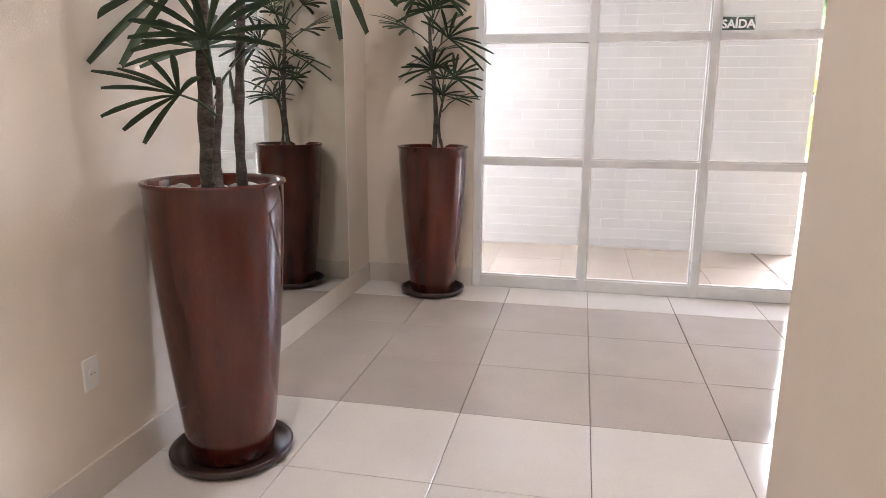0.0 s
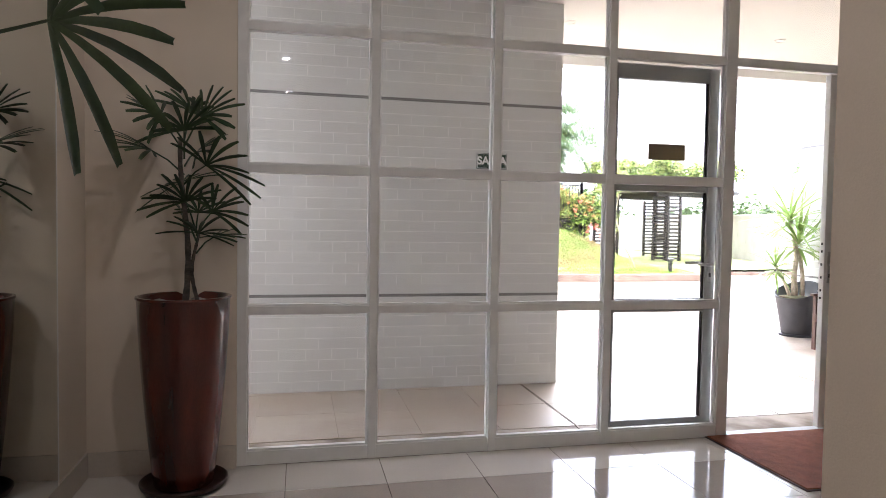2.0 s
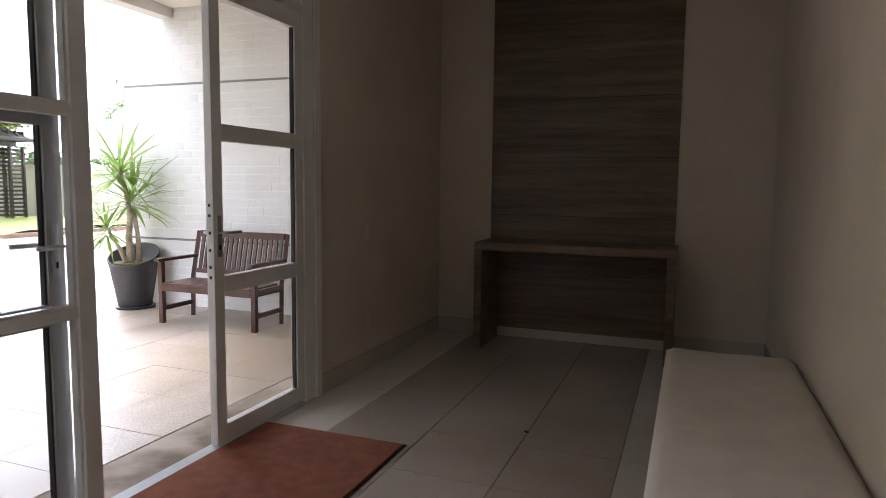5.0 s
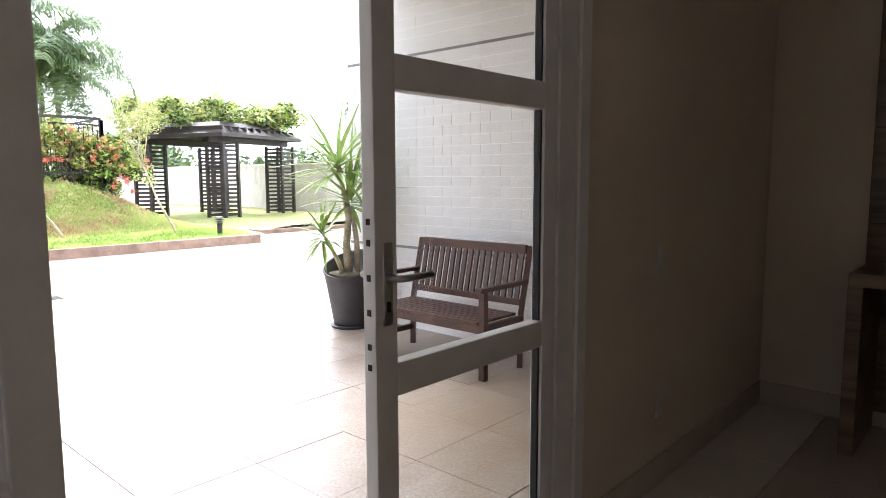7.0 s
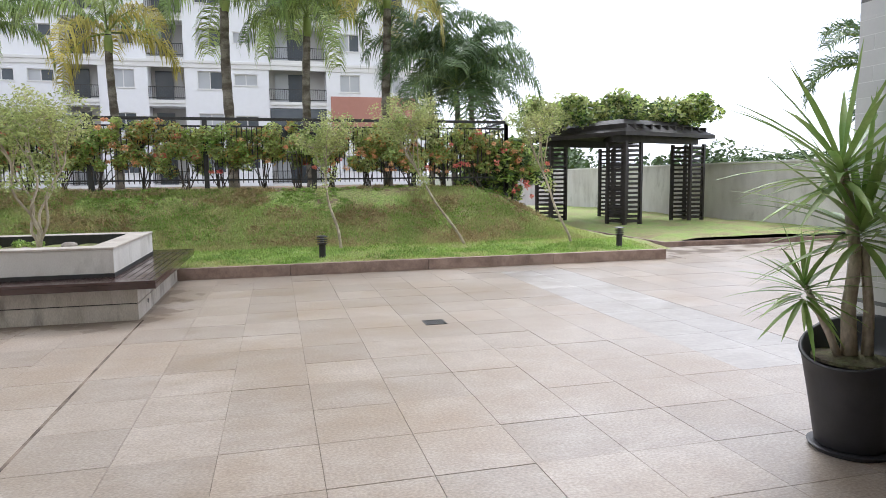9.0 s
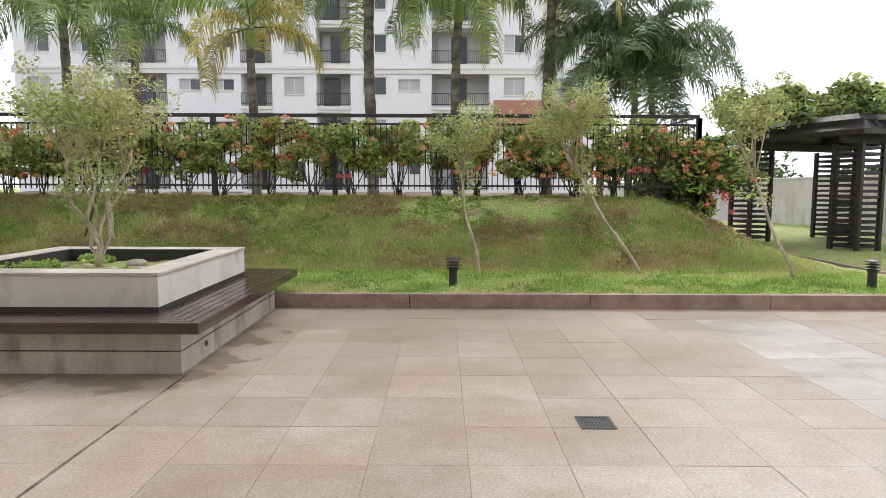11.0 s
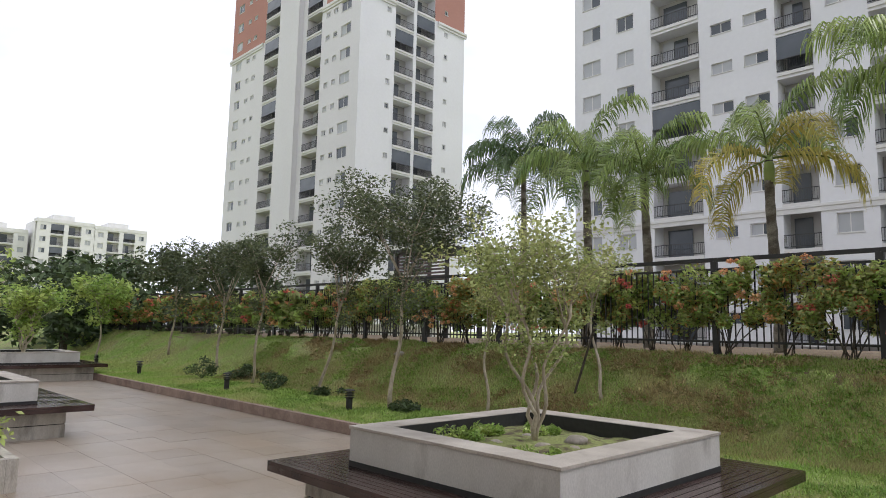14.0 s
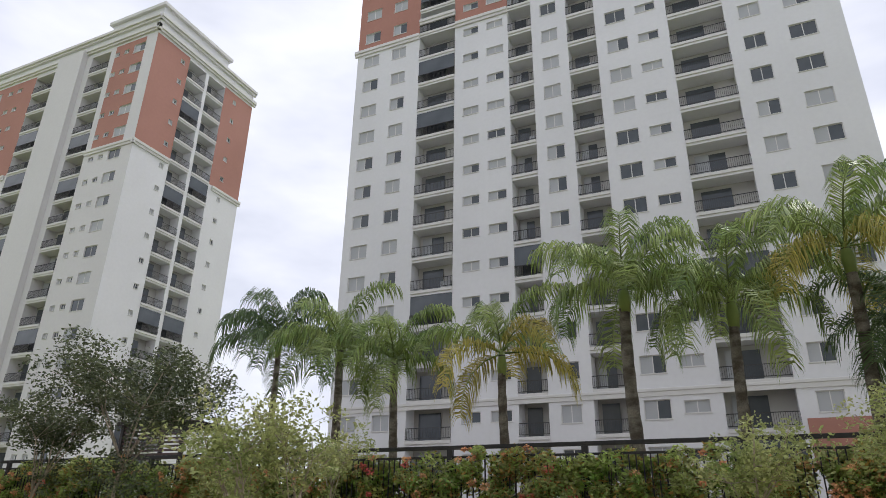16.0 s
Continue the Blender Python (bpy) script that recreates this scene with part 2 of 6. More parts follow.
M_GLASS = pane_glass("window_glass")
M_MIRROR = mirror_glass("mirror_silver")
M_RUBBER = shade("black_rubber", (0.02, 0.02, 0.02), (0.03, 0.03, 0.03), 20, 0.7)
M_OAK = shade("brown_oak_laminate", (0.088, 0.058, 0.036), (0.20, 0.140, 0.088), 1.5, 0.40, stretch=(4, 0.42, 9), bump=0.0002, bump_scale=14, fine=0.16, contrast=(0.32, 0.68), spread=0.16, detail=8, grit=0.6)
M_MAT = shade("rust_coir_mat", (0.20, 0.062, 0.030), (0.27, 0.085, 0.042), 12, 0.95, bump=0.004, bump_scale=320, fine=0.35)
M_MAT_EDGE = shade("dark_mat_edging", (0.05, 0.02, 0.016), None, 20, 0.7)
M_CUSHION = shade("off_white_vinyl_cushion", (0.78, 0.72, 0.64), (0.71, 0.65, 0.57), 5, 0.42, bump=0.003, bump_scale=9, fine=0.03)
M_GLAZE = shade("oxblood_glazed_ceramic", (0.030, 0.0058, 0.0040), (0.098, 0.019, 0.011), 3.0, 0.05, 0.13, stretch=(2.2, 2.2, 0.35), coat=0.25, fine=0.12, bump_scale=120, bump=0.0002)
M_SAUCER = shade("dark_brown_plastic", (0.030, 0.015, 0.012), (0.042, 0.022, 0.017), 14, 0.3)
M_SOIL = shade("dark_soil", (0.07, 0.05, 0.035), (0.13, 0.13, 0.06), 9, 0.95, bump=0.01, bump_scale=60, fine=0.3)
M_STONE = shade("river_pebble", (0.28, 0.24, 0.20), (0.40, 0.35, 0.30), 14, 0.6, spread=0.3, fine=0.1)
M_CLAD = shade("white_ceramic_cladding", (0.63, 0.63, 0.615), (0.59, 0.59, 0.575), 1.2, 0.4, fine=0.02, spread=0.03)
M_RENDER = shade("white_render", (0.72, 0.71, 0.68), (0.66, 0.65, 0.62), 0.8, 0.8, fine=0.03, bump_scale=120, bump=0.001)
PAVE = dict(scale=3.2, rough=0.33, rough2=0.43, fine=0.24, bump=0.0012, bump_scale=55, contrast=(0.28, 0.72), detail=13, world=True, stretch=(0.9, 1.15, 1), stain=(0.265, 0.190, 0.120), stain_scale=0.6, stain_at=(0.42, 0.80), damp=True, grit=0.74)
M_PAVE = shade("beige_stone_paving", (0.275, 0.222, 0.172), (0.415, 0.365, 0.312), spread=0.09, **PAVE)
M_PAVE_JOINT = shade("dirty_paving_joint", (0.15, 0.115, 0.085), (0.36, 0.31, 0.26), 1.6, 0.9, contrast=(0.42, 0.56), world=True)
M_JOINT_DARK = shade("dirty_expansion_joint", (0.07, 0.052, 0.038), (0.24, 0.19, 0.145), 2.6, 0.9, contrast=(0.40, 0.60), world=True, detail=9)
M_KERB = shade("pinkish_granite_kerb", (0.20, 0.135, 0.108), (0.36, 0.262, 0.215), 3.2, 0.7, fine=0.22, bump=0.0015, bump_scale=110, spread=0.08, detail=11, world=True, stain=(0.12, 0.085, 0.07), stain_scale=1.1, stain_at=(0.52, 0.78), grit=0.7)
M_CONC = shade("weathered_white_concrete", (0.60, 0.58, 0.545), (0.47, 0.445, 0.41), 1.6, 0.8, fine=0.10, bump=0.001, bump_scale=80, contrast=(0.4, 0.75), stretch=(1.3, 1.3, 0.55), stain=(0.20, 0.175, 0.15), stain_scale=1.8, stain_at=(0.56, 0.86), world=True)
M_COPING = shade("weathered_beige_coping", (0.50, 0.455, 0.40), (0.37, 0.33, 0.285), 2.4, 0.75, fine=0.16, bump=0.001, bump_scale=80, world=True, detail=9, stain=(0.20, 0.165, 0.13), stain_scale=2.2, stain_at=(0.55, 0.8))
M_CONC_BASE = shade("grimy_rain_stained_concrete", (0.55, 0.515, 0.46), (0.40, 0.36, 0.305), 2.2, 0.8, fine=0.14, bump=0.0014, bump_scale=70, contrast=(0.35, 0.7), stretch=(1.6, 1.6, 0.5), stain=(0.10, 0.085, 0.07), stain_scale=2.0, stain_at=(0.50, 0.80), world=True, grit=0.66)
M_DECK = shade("dark_stained_decking", (0.040, 0.022, 0.019), (0.068, 0.040, 0.035), 2.5, 0.10, 0.26, fine=0.10, bump=0.0003, bump_scale=160, spread=0.10, detail=9)
M_BENCHWOOD = shade("dark_brown_varnished_wood", (0.045, 0.018, 0.012), (0.075, 0.032, 0.022), 3, 0.32, fine=0.15, bump=0.0004, bump_scale=80, spread=0.1)
M_GRASS_SOIL = shade("lawn_ground", (0.24, 0.36, 0.08), (0.34, 0.34, 0.14), 1.6, 0.95, bump=0.04, bump_scale=26, fine=0.5, contrast=(0.35, 0.65), detail=11, stain=(0.29, 0.235, 0.125), stain_scale=0.8, stain_at=(0.46, 0.68), grit=0.78)
M_BLADE = shade("grass_blade", (0.30, 0.48, 0.09), (0.50, 0.52, 0.20), 0.8, 0.7, detail=10, through=0.3, island=0.3)
M_BLACK = shade("black_painted_steel", (0.018, 0.018, 0.019), (0.028, 0.028, 0.028), 14, 0.45)
M_BLACKPOT = shade("matt_charcoal_plastic", (0.030, 0.029, 0.031), (0.042, 0.041, 0.043), 6, 0.55, fine=0.05)
M_PERGOLA = shade("blackened_timber", (0.024, 0.020, 0.019), (0.036, 0.030, 0.028), 4, 0.6, fine=0.15, bump=0.0006, bump_scale=60)
M_BARK = shade("pale_bark", (0.56, 0.49, 0.39), (0.34, 0.28, 0.21), 7, 0.9, bump=0.003, bump_scale=50, fine=0.2, stretch=(1, 1, 0.5))
M_BARK_DARK = shade("dark_fibrous_bark", (0.055, 0.045, 0.036), (0.11, 0.095, 0.075), 9, 0.95, bump=0.006, bump_scale=60, fine=0.3, stretch=(1, 1, 2.5))
M_PALM_BARK = shade("grey_palm_bark", (0.10, 0.085, 0.065), (0.24, 0.22, 0.18), 3.0, 0.9, bump=0.006, bump_scale=40, fine=0.3, stretch=(1, 1, 1.8), contrast=(0.42, 0.6), detail=9)
M_RHAPIS = shade("deep_green_palm_leaf", (0.022, 0.045, 0.020), (0.040, 0.068, 0.026), 5, 0.38, through=0.15, island=0.25, fine=0.1)
M_YUCCA = shade("fresh_green_sword_leaf", (0.17, 0.30, 0.06), (0.33, 0.43, 0.14), 2.5, 0.35, through=0.25, island=0.25, fine=0.08)
M_PALM = shade("grey_green_frond", (0.15, 0.245, 0.055), (0.36, 0.44, 0.135), 0.9, 0.38, through=0.3, island=0.45)
M_PALM_DARK = shade("dark_green_frond", (0.065, 0.125, 0.045), (0.15, 0.225, 0.08), 0.6, 0.45, through=0.25, island=0.3)
M_PALM_DRY = shade("yellowing_frond", (0.56, 0.47, 0.10), (0.40, 0.38, 0.09), 0.8, 0.5, through=0.3, island=0.3)
# darker leaf that puts the foliage's inner shade into the colour
M_LEAF_SHADE = shade("shade_dark_leaf", (0.045, 0.085, 0.028), (0.11, 0.17, 0.05), 1.3, 0.4, through=0.2, island=0.4)
M_LEAF_BRONZE = shade("bronze_young_leaf", (0.46, 0.27, 0.08), (0.58, 0.42, 0.12), 1.3, 0.4, through=0.3, island=0.35)
M_LEAF = shade("hedge_leaf", (0.25, 0.40, 0.085), (0.54, 0.62, 0.19), 1.3, 0.36, through=0.38, island=0.4)
M_LEAF_PALE = shade("pale_shrub_leaf", (0.32, 0.40, 0.13), (0.52, 0.53, 0.23), 1.6, 0.5, through=0.35, island=0.35)
M_LEAF_GREY = shade("grey_green_leaf", (0.07, 0.095, 0.045), (0.17, 0.20, 0.095), 1.6, 0.5, through=0.2, island=0.4)
M_LEAF_FAR = shade("distant_foliage", (0.055, 0.095, 0.035), (0.10, 0.14, 0.055), 0.15, 0.7, island=0.4)
M_FLOWER_RED = shade("red_blossom", (0.74, 0.13, 0.13), (0.78, 0.28, 0.20), 3, 0.6, through=0.2, island=0.3)
M_FLOWER = shade("orange_red_blossom", (0.74, 0.30, 0.16), (0.80, 0.52, 0.26), 3, 0.6, through=0.2, island=0.3)
M_WALL_A = shade("white_facade_paint", (0.71, 0.71, 0.72), (0.66, 0.66, 0.67), 0.12, 0.8, fine=0.02, bump_scale=3)
M_WALL_B = shade("pale_grey_facade_paint", (0.64, 0.625, 0.62), (0.61, 0.595, 0.59), 0.12, 0.8, fine=0.02, bump_scale=3)
M_TERRA = shade("terracotta_facade_paint", (0.40, 0.195, 0.150), (0.36, 0.172, 0.130), 0.15, 0.8, fine=0.03, bump_scale=3)
M_TRIM = shade("facade_moulding", (0.66, 0.65, 0.63), (0.60, 0.59, 0.57), 0.3, 0.8)
# darker than the facade: the recess's shade is put into the colour
M_LOGGIA_DIM = shade("dim_loggia_wall", (0.46, 0.45, 0.43), (0.38, 0.37, 0.355), 0.3, 0.85, island=0.2)
M_PANE = shade("dark_window_pane", (0.05, 0.06, 0.07), (0.10, 0.11, 0.12), 0.3, 0.08, island=0.5)
M_BLIND = shade("pale_window_blind", (0.40, 0.41, 0.42), (0.34, 0.35, 0.36), 0.4, 0.5, island=0.15)
M_SIGN = shade("dark_green_sign", (0.012, 0.045, 0.028), None, 20, 0.4)
M_SIGN_W = shade("white_sign_letters", (0.8, 0.8, 0.78), (0.78, 0.78, 0.76), 20, 0.5)
M_PLAQUE = shade("bronze_plaque", (0.22, 0.17, 0.09), (0.26, 0.20, 0.11), 14, 0.45, metal=0.4)
M_CHROME = shade("brushed_steel", (0.60, 0.60, 0.60), (0.52, 0.52, 0.52), 20, 0.28, metal=1.0)
M_SWITCH = shade("white_plastic_plate", (0.74, 0.72, 0.68), (0.72, 0.70, 0.66), 20, 0.35)
M_LAMP = glow("downlight_diffuser", (1.0, 0.93, 0.82), 14.0)
# paler paving colour that paints the sheen of a wet strip
M_PAVE_SHEEN = shade("wet_sheen_paving", (0.27, 0.235, 0.20), (0.40, 0.375, 0.345), 2.4, 0.32, 0.5, fine=0.08, bump=0.001, bump_scale=26, spread=0.05, detail=12, world=True, stretch=(0.85, 1.25, 1), grit=0.7)
M_EARTH = shade("bare_earth", (0.20, 0.135, 0.09), (0.27, 0.21, 0.13), 3.0, 0.95, bump=0.02, bump_scale=30, fine=0.25)
M_CLAD_JOIN = shade("white_ceramic_cladding_rest", (0.63, 0.63, 0.615), (0.59, 0.59, 0.575), 1.2, 0.4, fine=0.02, island=0.035)
M_CLAD_JOINT = shade("pale_cladding_joint", (0.82, 0.82, 0.80), (0.78, 0.78, 0.76), 8, 0.9)
M_GROOVE = shade("dark_facade_groove", (0.20, 0.20, 0.195), None, 8, 0.8)
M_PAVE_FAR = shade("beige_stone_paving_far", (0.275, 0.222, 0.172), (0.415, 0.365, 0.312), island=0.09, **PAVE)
M_BLADE_DRY = shade("dry_grass_blade", (0.48, 0.40, 0.20), (0.32, 0.37, 0.12), 1.2, 0.75, through=0.3, island=0.3)

M_TUFT = shade("lush_grass_tuft", (0.20, 0.33, 0.06), (0.32, 0.45, 0.10), 1.5, 0.6, through=0.25, island=0.35)
M_TUFT_DRY = shade("withered_grass_tuft", (0.34, 0.25, 0.12), (0.48, 0.40, 0.20), 1.5, 0.8, through=0.2, island=0.35)
M_MOSS = shade("mossy_planter_soil", (0.10, 0.075, 0.045), (0.24, 0.27, 0.09), 7, 0.95, bump=0.012, bump_scale=60, fine=0.35, contrast=(0.38, 0.55), detail=10)

# ---- the building ----
CEIL = 3.62
GY = 5.26          # plane of the glass front
EAST = 7.70        # east wall of the lobby
WEST = -1.06
SOUTH = 1.97
POST_X = (-0.17, 0.655, 1.48, 2.32, 3.25, 5.12)

wall("wall_west", WEST - 0.2, WEST, -2.6, GY + 0.12, 0, CEIL, M_PLASTER, "smooth beige plastered lobby wall")
wall("wall_north_1", WEST, -0.20, GY - 0.06, GY + 0.12, 0, CEIL, M_PLASTER, "smooth beige plastered wall beside the glass front")
wall("wall_north_2", 5.18, EAST, GY - 0.04, GY + 0.12, 0, CEIL, M_PLASTER, "smooth beige plastered wall beside the door")
wall("wall_east", EAST, EAST + 0.2, SOUTH - 0.2, GY + 0.12, 0, CEIL, M_PLASTER, "smooth beige plastered end wall of the lobby")
wall("wall_south", 1.365, EAST, SOUTH - 0.2, SOUTH, 0, CEIL, M_PLASTER, "smooth beige plastered wall behind the seat")
wall("wall_corridor", 1.165, 1.365, -2.6, SOUTH + 0.05, 0, CEIL, M_PLASTER, "smooth beige plastered corridor wall")
wall("wall_back", WEST - 0.2, 1.365, -2.8, -2.6, 0, CEIL, M_PLASTER, "plain beige wall that closes the corridor")
wall("ceiling", WEST - 0.2, EAST + 0.2, -2.8, GY + 0.12, CEIL, CEIL + 0.2, M_CEILING, "white painted lobby ceiling", "ceiling")
wall("ground_slab", WEST - 0.2, EAST + 0.2, -2.8, GY + 0.05, -0.30, -0.012, M_GROUT, "floor slab with grey grout", "floor")
# baseboards
for nm, b in (("baseboard_west", (WEST, WEST + 0.012, -2.6, GY - 0.06)), ("baseboard_north_1", (WEST + 0.012, -0.20, GY - 0.072, GY - 0.06)),
              ("baseboard_north_2", (5.19, EAST - 0.012, GY - 0.052, GY - 0.04)), ("baseboard_east", (EAST - 0.012, EAST, SOUTH + 0.012, GY - 0.04)),
              ("baseboard_south", (1.365, EAST, SOUTH, SOUTH + 0.012)), ("baseboard_corridor", (1.153, 1.165, -2.6, SOUTH + 0.062))):
    wall(nm, *b, 0, 0.15, M_SKIRT, "cream tile skirting board", "baseboard")

# the building above and beside, which shades the terrace; its unseen storeys block the south sky
wall("facade_upper", -30, 30, -12, GY + 0.12, CEIL + 0.2, 40, M_RENDER, "white rendered upper storeys of the home building, out of view, blocking the south sky", "building")
wall("facade_west", -30, WEST - 0.2, -12, GY + 0.12, -0.3, CEIL + 0.2, M_RENDER, "white rendered ground storey of the home building", "building")
wall("canopy_slab", -1.6, 7.74, GY + 0.12, 8.85, 3.74, 4.1, M_CEILING, "white soffit of the entrance canopy", "canopy")
wall("canopy_beam", -1.6, 7.74, 8.85, 9.05, 3.62, 4.1, M_RENDER, "white edge beam of the entrance canopy", "beam")
wall("wall_side", 7.76, 30, GY - 0.5, 9.70, -0.3, 40, M_RENDER, "white side wall of the home building", "wall")
wall("wall_pier", -6.0, 2.71, 7.08, 7.66, -0.3, 3.74, M_RENDER, "pale grey outer wall facing the glass front", "wall")

# ground sheet to the horizon
tagged(part("ground", box(-900, 900, -900, 900, -0.6, -0.32), M_GRASS_SOIL), "wide open ground that reaches the horizon", "ground", kind="structure")
tagged(part("terrace_bed", box(-40, 20, GY + 0.05, 60, -0.3, -0.0245), M_PAVE_JOINT), "dirt-dark joints under the terrace paving", "terrace", kind="structure")
wall("trim_door", 5.182, 5.25, GY - 0.055, GY - 0.041, 0.0, CEIL, M_ALU, "white painted trim beside the door frame", "trim")


# ---- glass front and doors ----
def glass_front():
    g = thing("window_1", "white aluminium glass front with square panes", "window", kind="structure")
    for i, x in enumerate(POST_X):
        w = 0.055 if 0 < i < 5 else (0.06 if i == 0 else 0.12)
        part("post", box(x - w / 2, x + w / 2 + (0.035 if i == 4 else 0), GY - 0.035, GY + 0.035, 0, CEIL, 0.004), M_ALU, g)
    rails = {0: (0.045,), 1: (0.99,), 2: (1.89,), 3: (2.775,), 4: (3.58,)}
    for k, (z,) in rails.items():
        for i in range(5):
            if i == 4 and k < 3:
                continue
            h = 0.09 if k == 0 else 0.055
            a, b = POST_X[i] + 0.0275, POST_X[i + 1] - (0.06 if i == 4 else 0.0275)
            part("rail", box(a, b, GY - 0.03, GY + 0.03, z - h / 2, z + h / 2, 0.003), M_ALU, g)
    zs = [0.09, 0.9625, 1.0175, 1.8625, 1.9175, 2.7475, 2.8025, 3.5525]
    for i in range(5):
        for k in range(4):
            if i == 4 and k < 3:
                continue
            a, b = POST_X[i] + 0.0275, POST_X[i + 1] - (0.06 if i == 4 else 0.0275)
            p = part("pane", box(a, b, GY - 0.003, GY + 0.003, zs[2 * k], zs[2 * k + 1]), M_GLASS, g)
            p.visible_shadow = False
            # slim beads round the pane
            bm = bmesh.new()
            for s in (-1, 1):
                xe = a if s < 0 else b
                box(min(xe, xe - s * 0.012), max(xe, xe - s * 0.012), GY - 0.018, GY + 0.018, zs[2 * k], zs[2 * k + 1], bm=bm)
            box(a + 0.012, b - 0.012, GY - 0.018, GY + 0.018, zs[2 * k], zs[2 * k] + 0.012, bm=bm)
            part("glazing_bead", bm, M_ALU, g)
    return g


def door_leaf(name, label, x0, x1, y, handed):
    d = thing(name, label, "door", kind="structure")
    t = 0.026
    st = 0.085
    # the open leaf's backlit shade is put into a greyer frame colour
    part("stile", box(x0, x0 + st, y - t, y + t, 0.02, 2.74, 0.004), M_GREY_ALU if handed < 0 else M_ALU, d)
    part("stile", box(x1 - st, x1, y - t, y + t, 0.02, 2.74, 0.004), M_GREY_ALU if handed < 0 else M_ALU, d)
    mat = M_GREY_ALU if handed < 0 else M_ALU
    zz = [(0.02, 0.13), (0.93, 1.03), (1.82, 1.92), (2.63, 2.74)]
    for a, b in zz:
        part("rail", box(x0 + st, x1 - st, y - t, y + t, a, b, 0.004), mat, d)
    for (a, b), (c, e) in zip(zz, zz[1:]):
        p = part("pane", box(x0 + st, x1 - st, y - 0.003, y + 0.003, b, c), M_GLASS, d)
        p.visible_shadow = False
        bm = bmesh.new()
        box(x0 + st, x0 + st + 0.01, y - 0.014, y + 0.014, b, c, bm=bm)
        box(x1 - st - 0.01, x1 - st, y - 0.014, y + 0.014, b, c, bm=bm)
        part("gasket", bm, M_RUBBER, d)
    hx = x0 + 0.045 if handed > 0 else x1 - 0.045
    s = 1 if handed > 0 else -1
    bm = box(hx - 0.018, hx + 0.018, y - t - 0.006, y - t, 1.15, 1.39, 0.003)
    plate = part("lock_plate", bm, M_CHROME, d)
    bm = bmesh.new()
    tube([(hx, y - t, 1.29), (hx, y - t - 0.05, 1.29), (hx + s * 0.02, y - t - 0.055, 1.29), (hx + s * 0.13, y - t - 0.055, 1.29)], 0.011, 10, bm)
    tube([(hx, y + t, 1.29), (hx, y + t + 0.05, 1.29), (hx + s * 0.02, y + t + 0.055, 1.29), (hx + s * 0.13, y + t + 0.055, 1.29)], 0.011, 10, bm)
    part("handle", bm, M_CHROME, d, "brushed steel lever handle", smooth=True)
    part("keyhole", box(hx - 0.007, hx + 0.007, y - t - 0.009, y - t - 0.006, 1.19, 1.22), M_RUBBER, d)
    # bolts and strike on the free edge
    xe = x0 if handed > 0 else x1
    bm = bmesh.new()
    for z in (1.03, 1.09, 1.19, 1.29, 1.39, 1.45):
        box(xe - 0.003, xe + 0.003, y - 0.007, y + 0.007, z - 0.009, z + 0.009, bm=bm)
    part("edge_bolt", bm, M_RUBBER, d)
    return d


glass_front()
door_leaf("door_2", "closed white aluminium glazed door leaf with lever handle", 4.125, 5.055, GY, 1)
door_leaf("door_1", "open aluminium glazed door leaf folded back against the glass, greyed for its backlit look", 2.33, 3.24, GY + 0.09, -1)
tagged(part("door_plaque", box(2.66, 2.96, GY + 0.058, GY + 0.064, 2.05, 2.17, 0.002), M_PLAQUE), "small bronze plate fixed on the door glass", "plaque")
wall("threshold", POST_X[4] + 0.03, 5.05, GY - 0.06, GY + 0.06, -0.012, 0.006, M_GREY_ALU, "worn aluminium door threshold", "threshold")


# ---- lobby things ----
def blades(rng, centre, direction, count, length, width, droop, spread_deg, verts, faces, bend=5):
    """A fan of finger-like blades from a point, in the plane that holds direction; long narrow strips that droop."""
    d = Vector(direction).normalized()
    side = d.cross(Vector((0, 0, 1)))
    side = side.normalized() if side.length > 1e-3 else Vector((1, 0, 0))
    roll = rng.uniform(-1.0, 1.0)
    up = side.cross(d)
    side, up = side * math.cos(roll) + up * math.sin(roll), up * math.cos(roll) - side * math.sin(roll)
    for i in range(count):
        a = radians(spread_deg) * ((i + 0.5) / count - 0.5) + rng.uniform(-0.06, 0.06)
        way = (d * math.cos(a) + side * math.sin(a) + up * rng.uniform(-0.12, 0.12)).normalized()
        across = way.cross(up).normalized()
        ln = length * rng.uniform(0.8, 1.12) * (1.0 - 0.25 * abs(a) / radians(spread_deg))
        base = len(verts)
        p = Vector(centre)
        for k in range(bend + 1):
            f = k / bend
            w = width * (0.35 + 1.3 * f if f < 0.5 else 1.0) * (1.0 if f < 0.85 else 0.62)
            q = p + way * (ln * f) + Vector((0, 0, -droop * ln * f * f))
            fold = up * (-0.18 * w)
            verts += [tuple(q - across * w / 2 + fold), tuple(q), tuple(q + across * w / 2 + fold)]
        for k in range(bend):
            o = base + 3 * k
            faces += [(o, o + 1, o + 4, o + 3), (o + 1, o + 2, o + 5, o + 4)]


def pot_profile(h, rb, rt, wall_t=0.02):
    pts = [(0.0, 0.0), (rb - 0.01, 0.0), (rb, 0.012)]
    for k in range(1, 13):
        f = k / 12
        pts.append((rb + (rt - rb) * (1.55 * f - 0.55 * f * f), h * f * 0.985))
    pts += [(rt + 0.008, h * 0.99), (rt + 0.006, h), (rt - 0.012, h), (rt - wall_t, h - 0.015), (rt - wall_t - 0.004, h - 0.07), (0.0, h - 0.07)]
    return pts


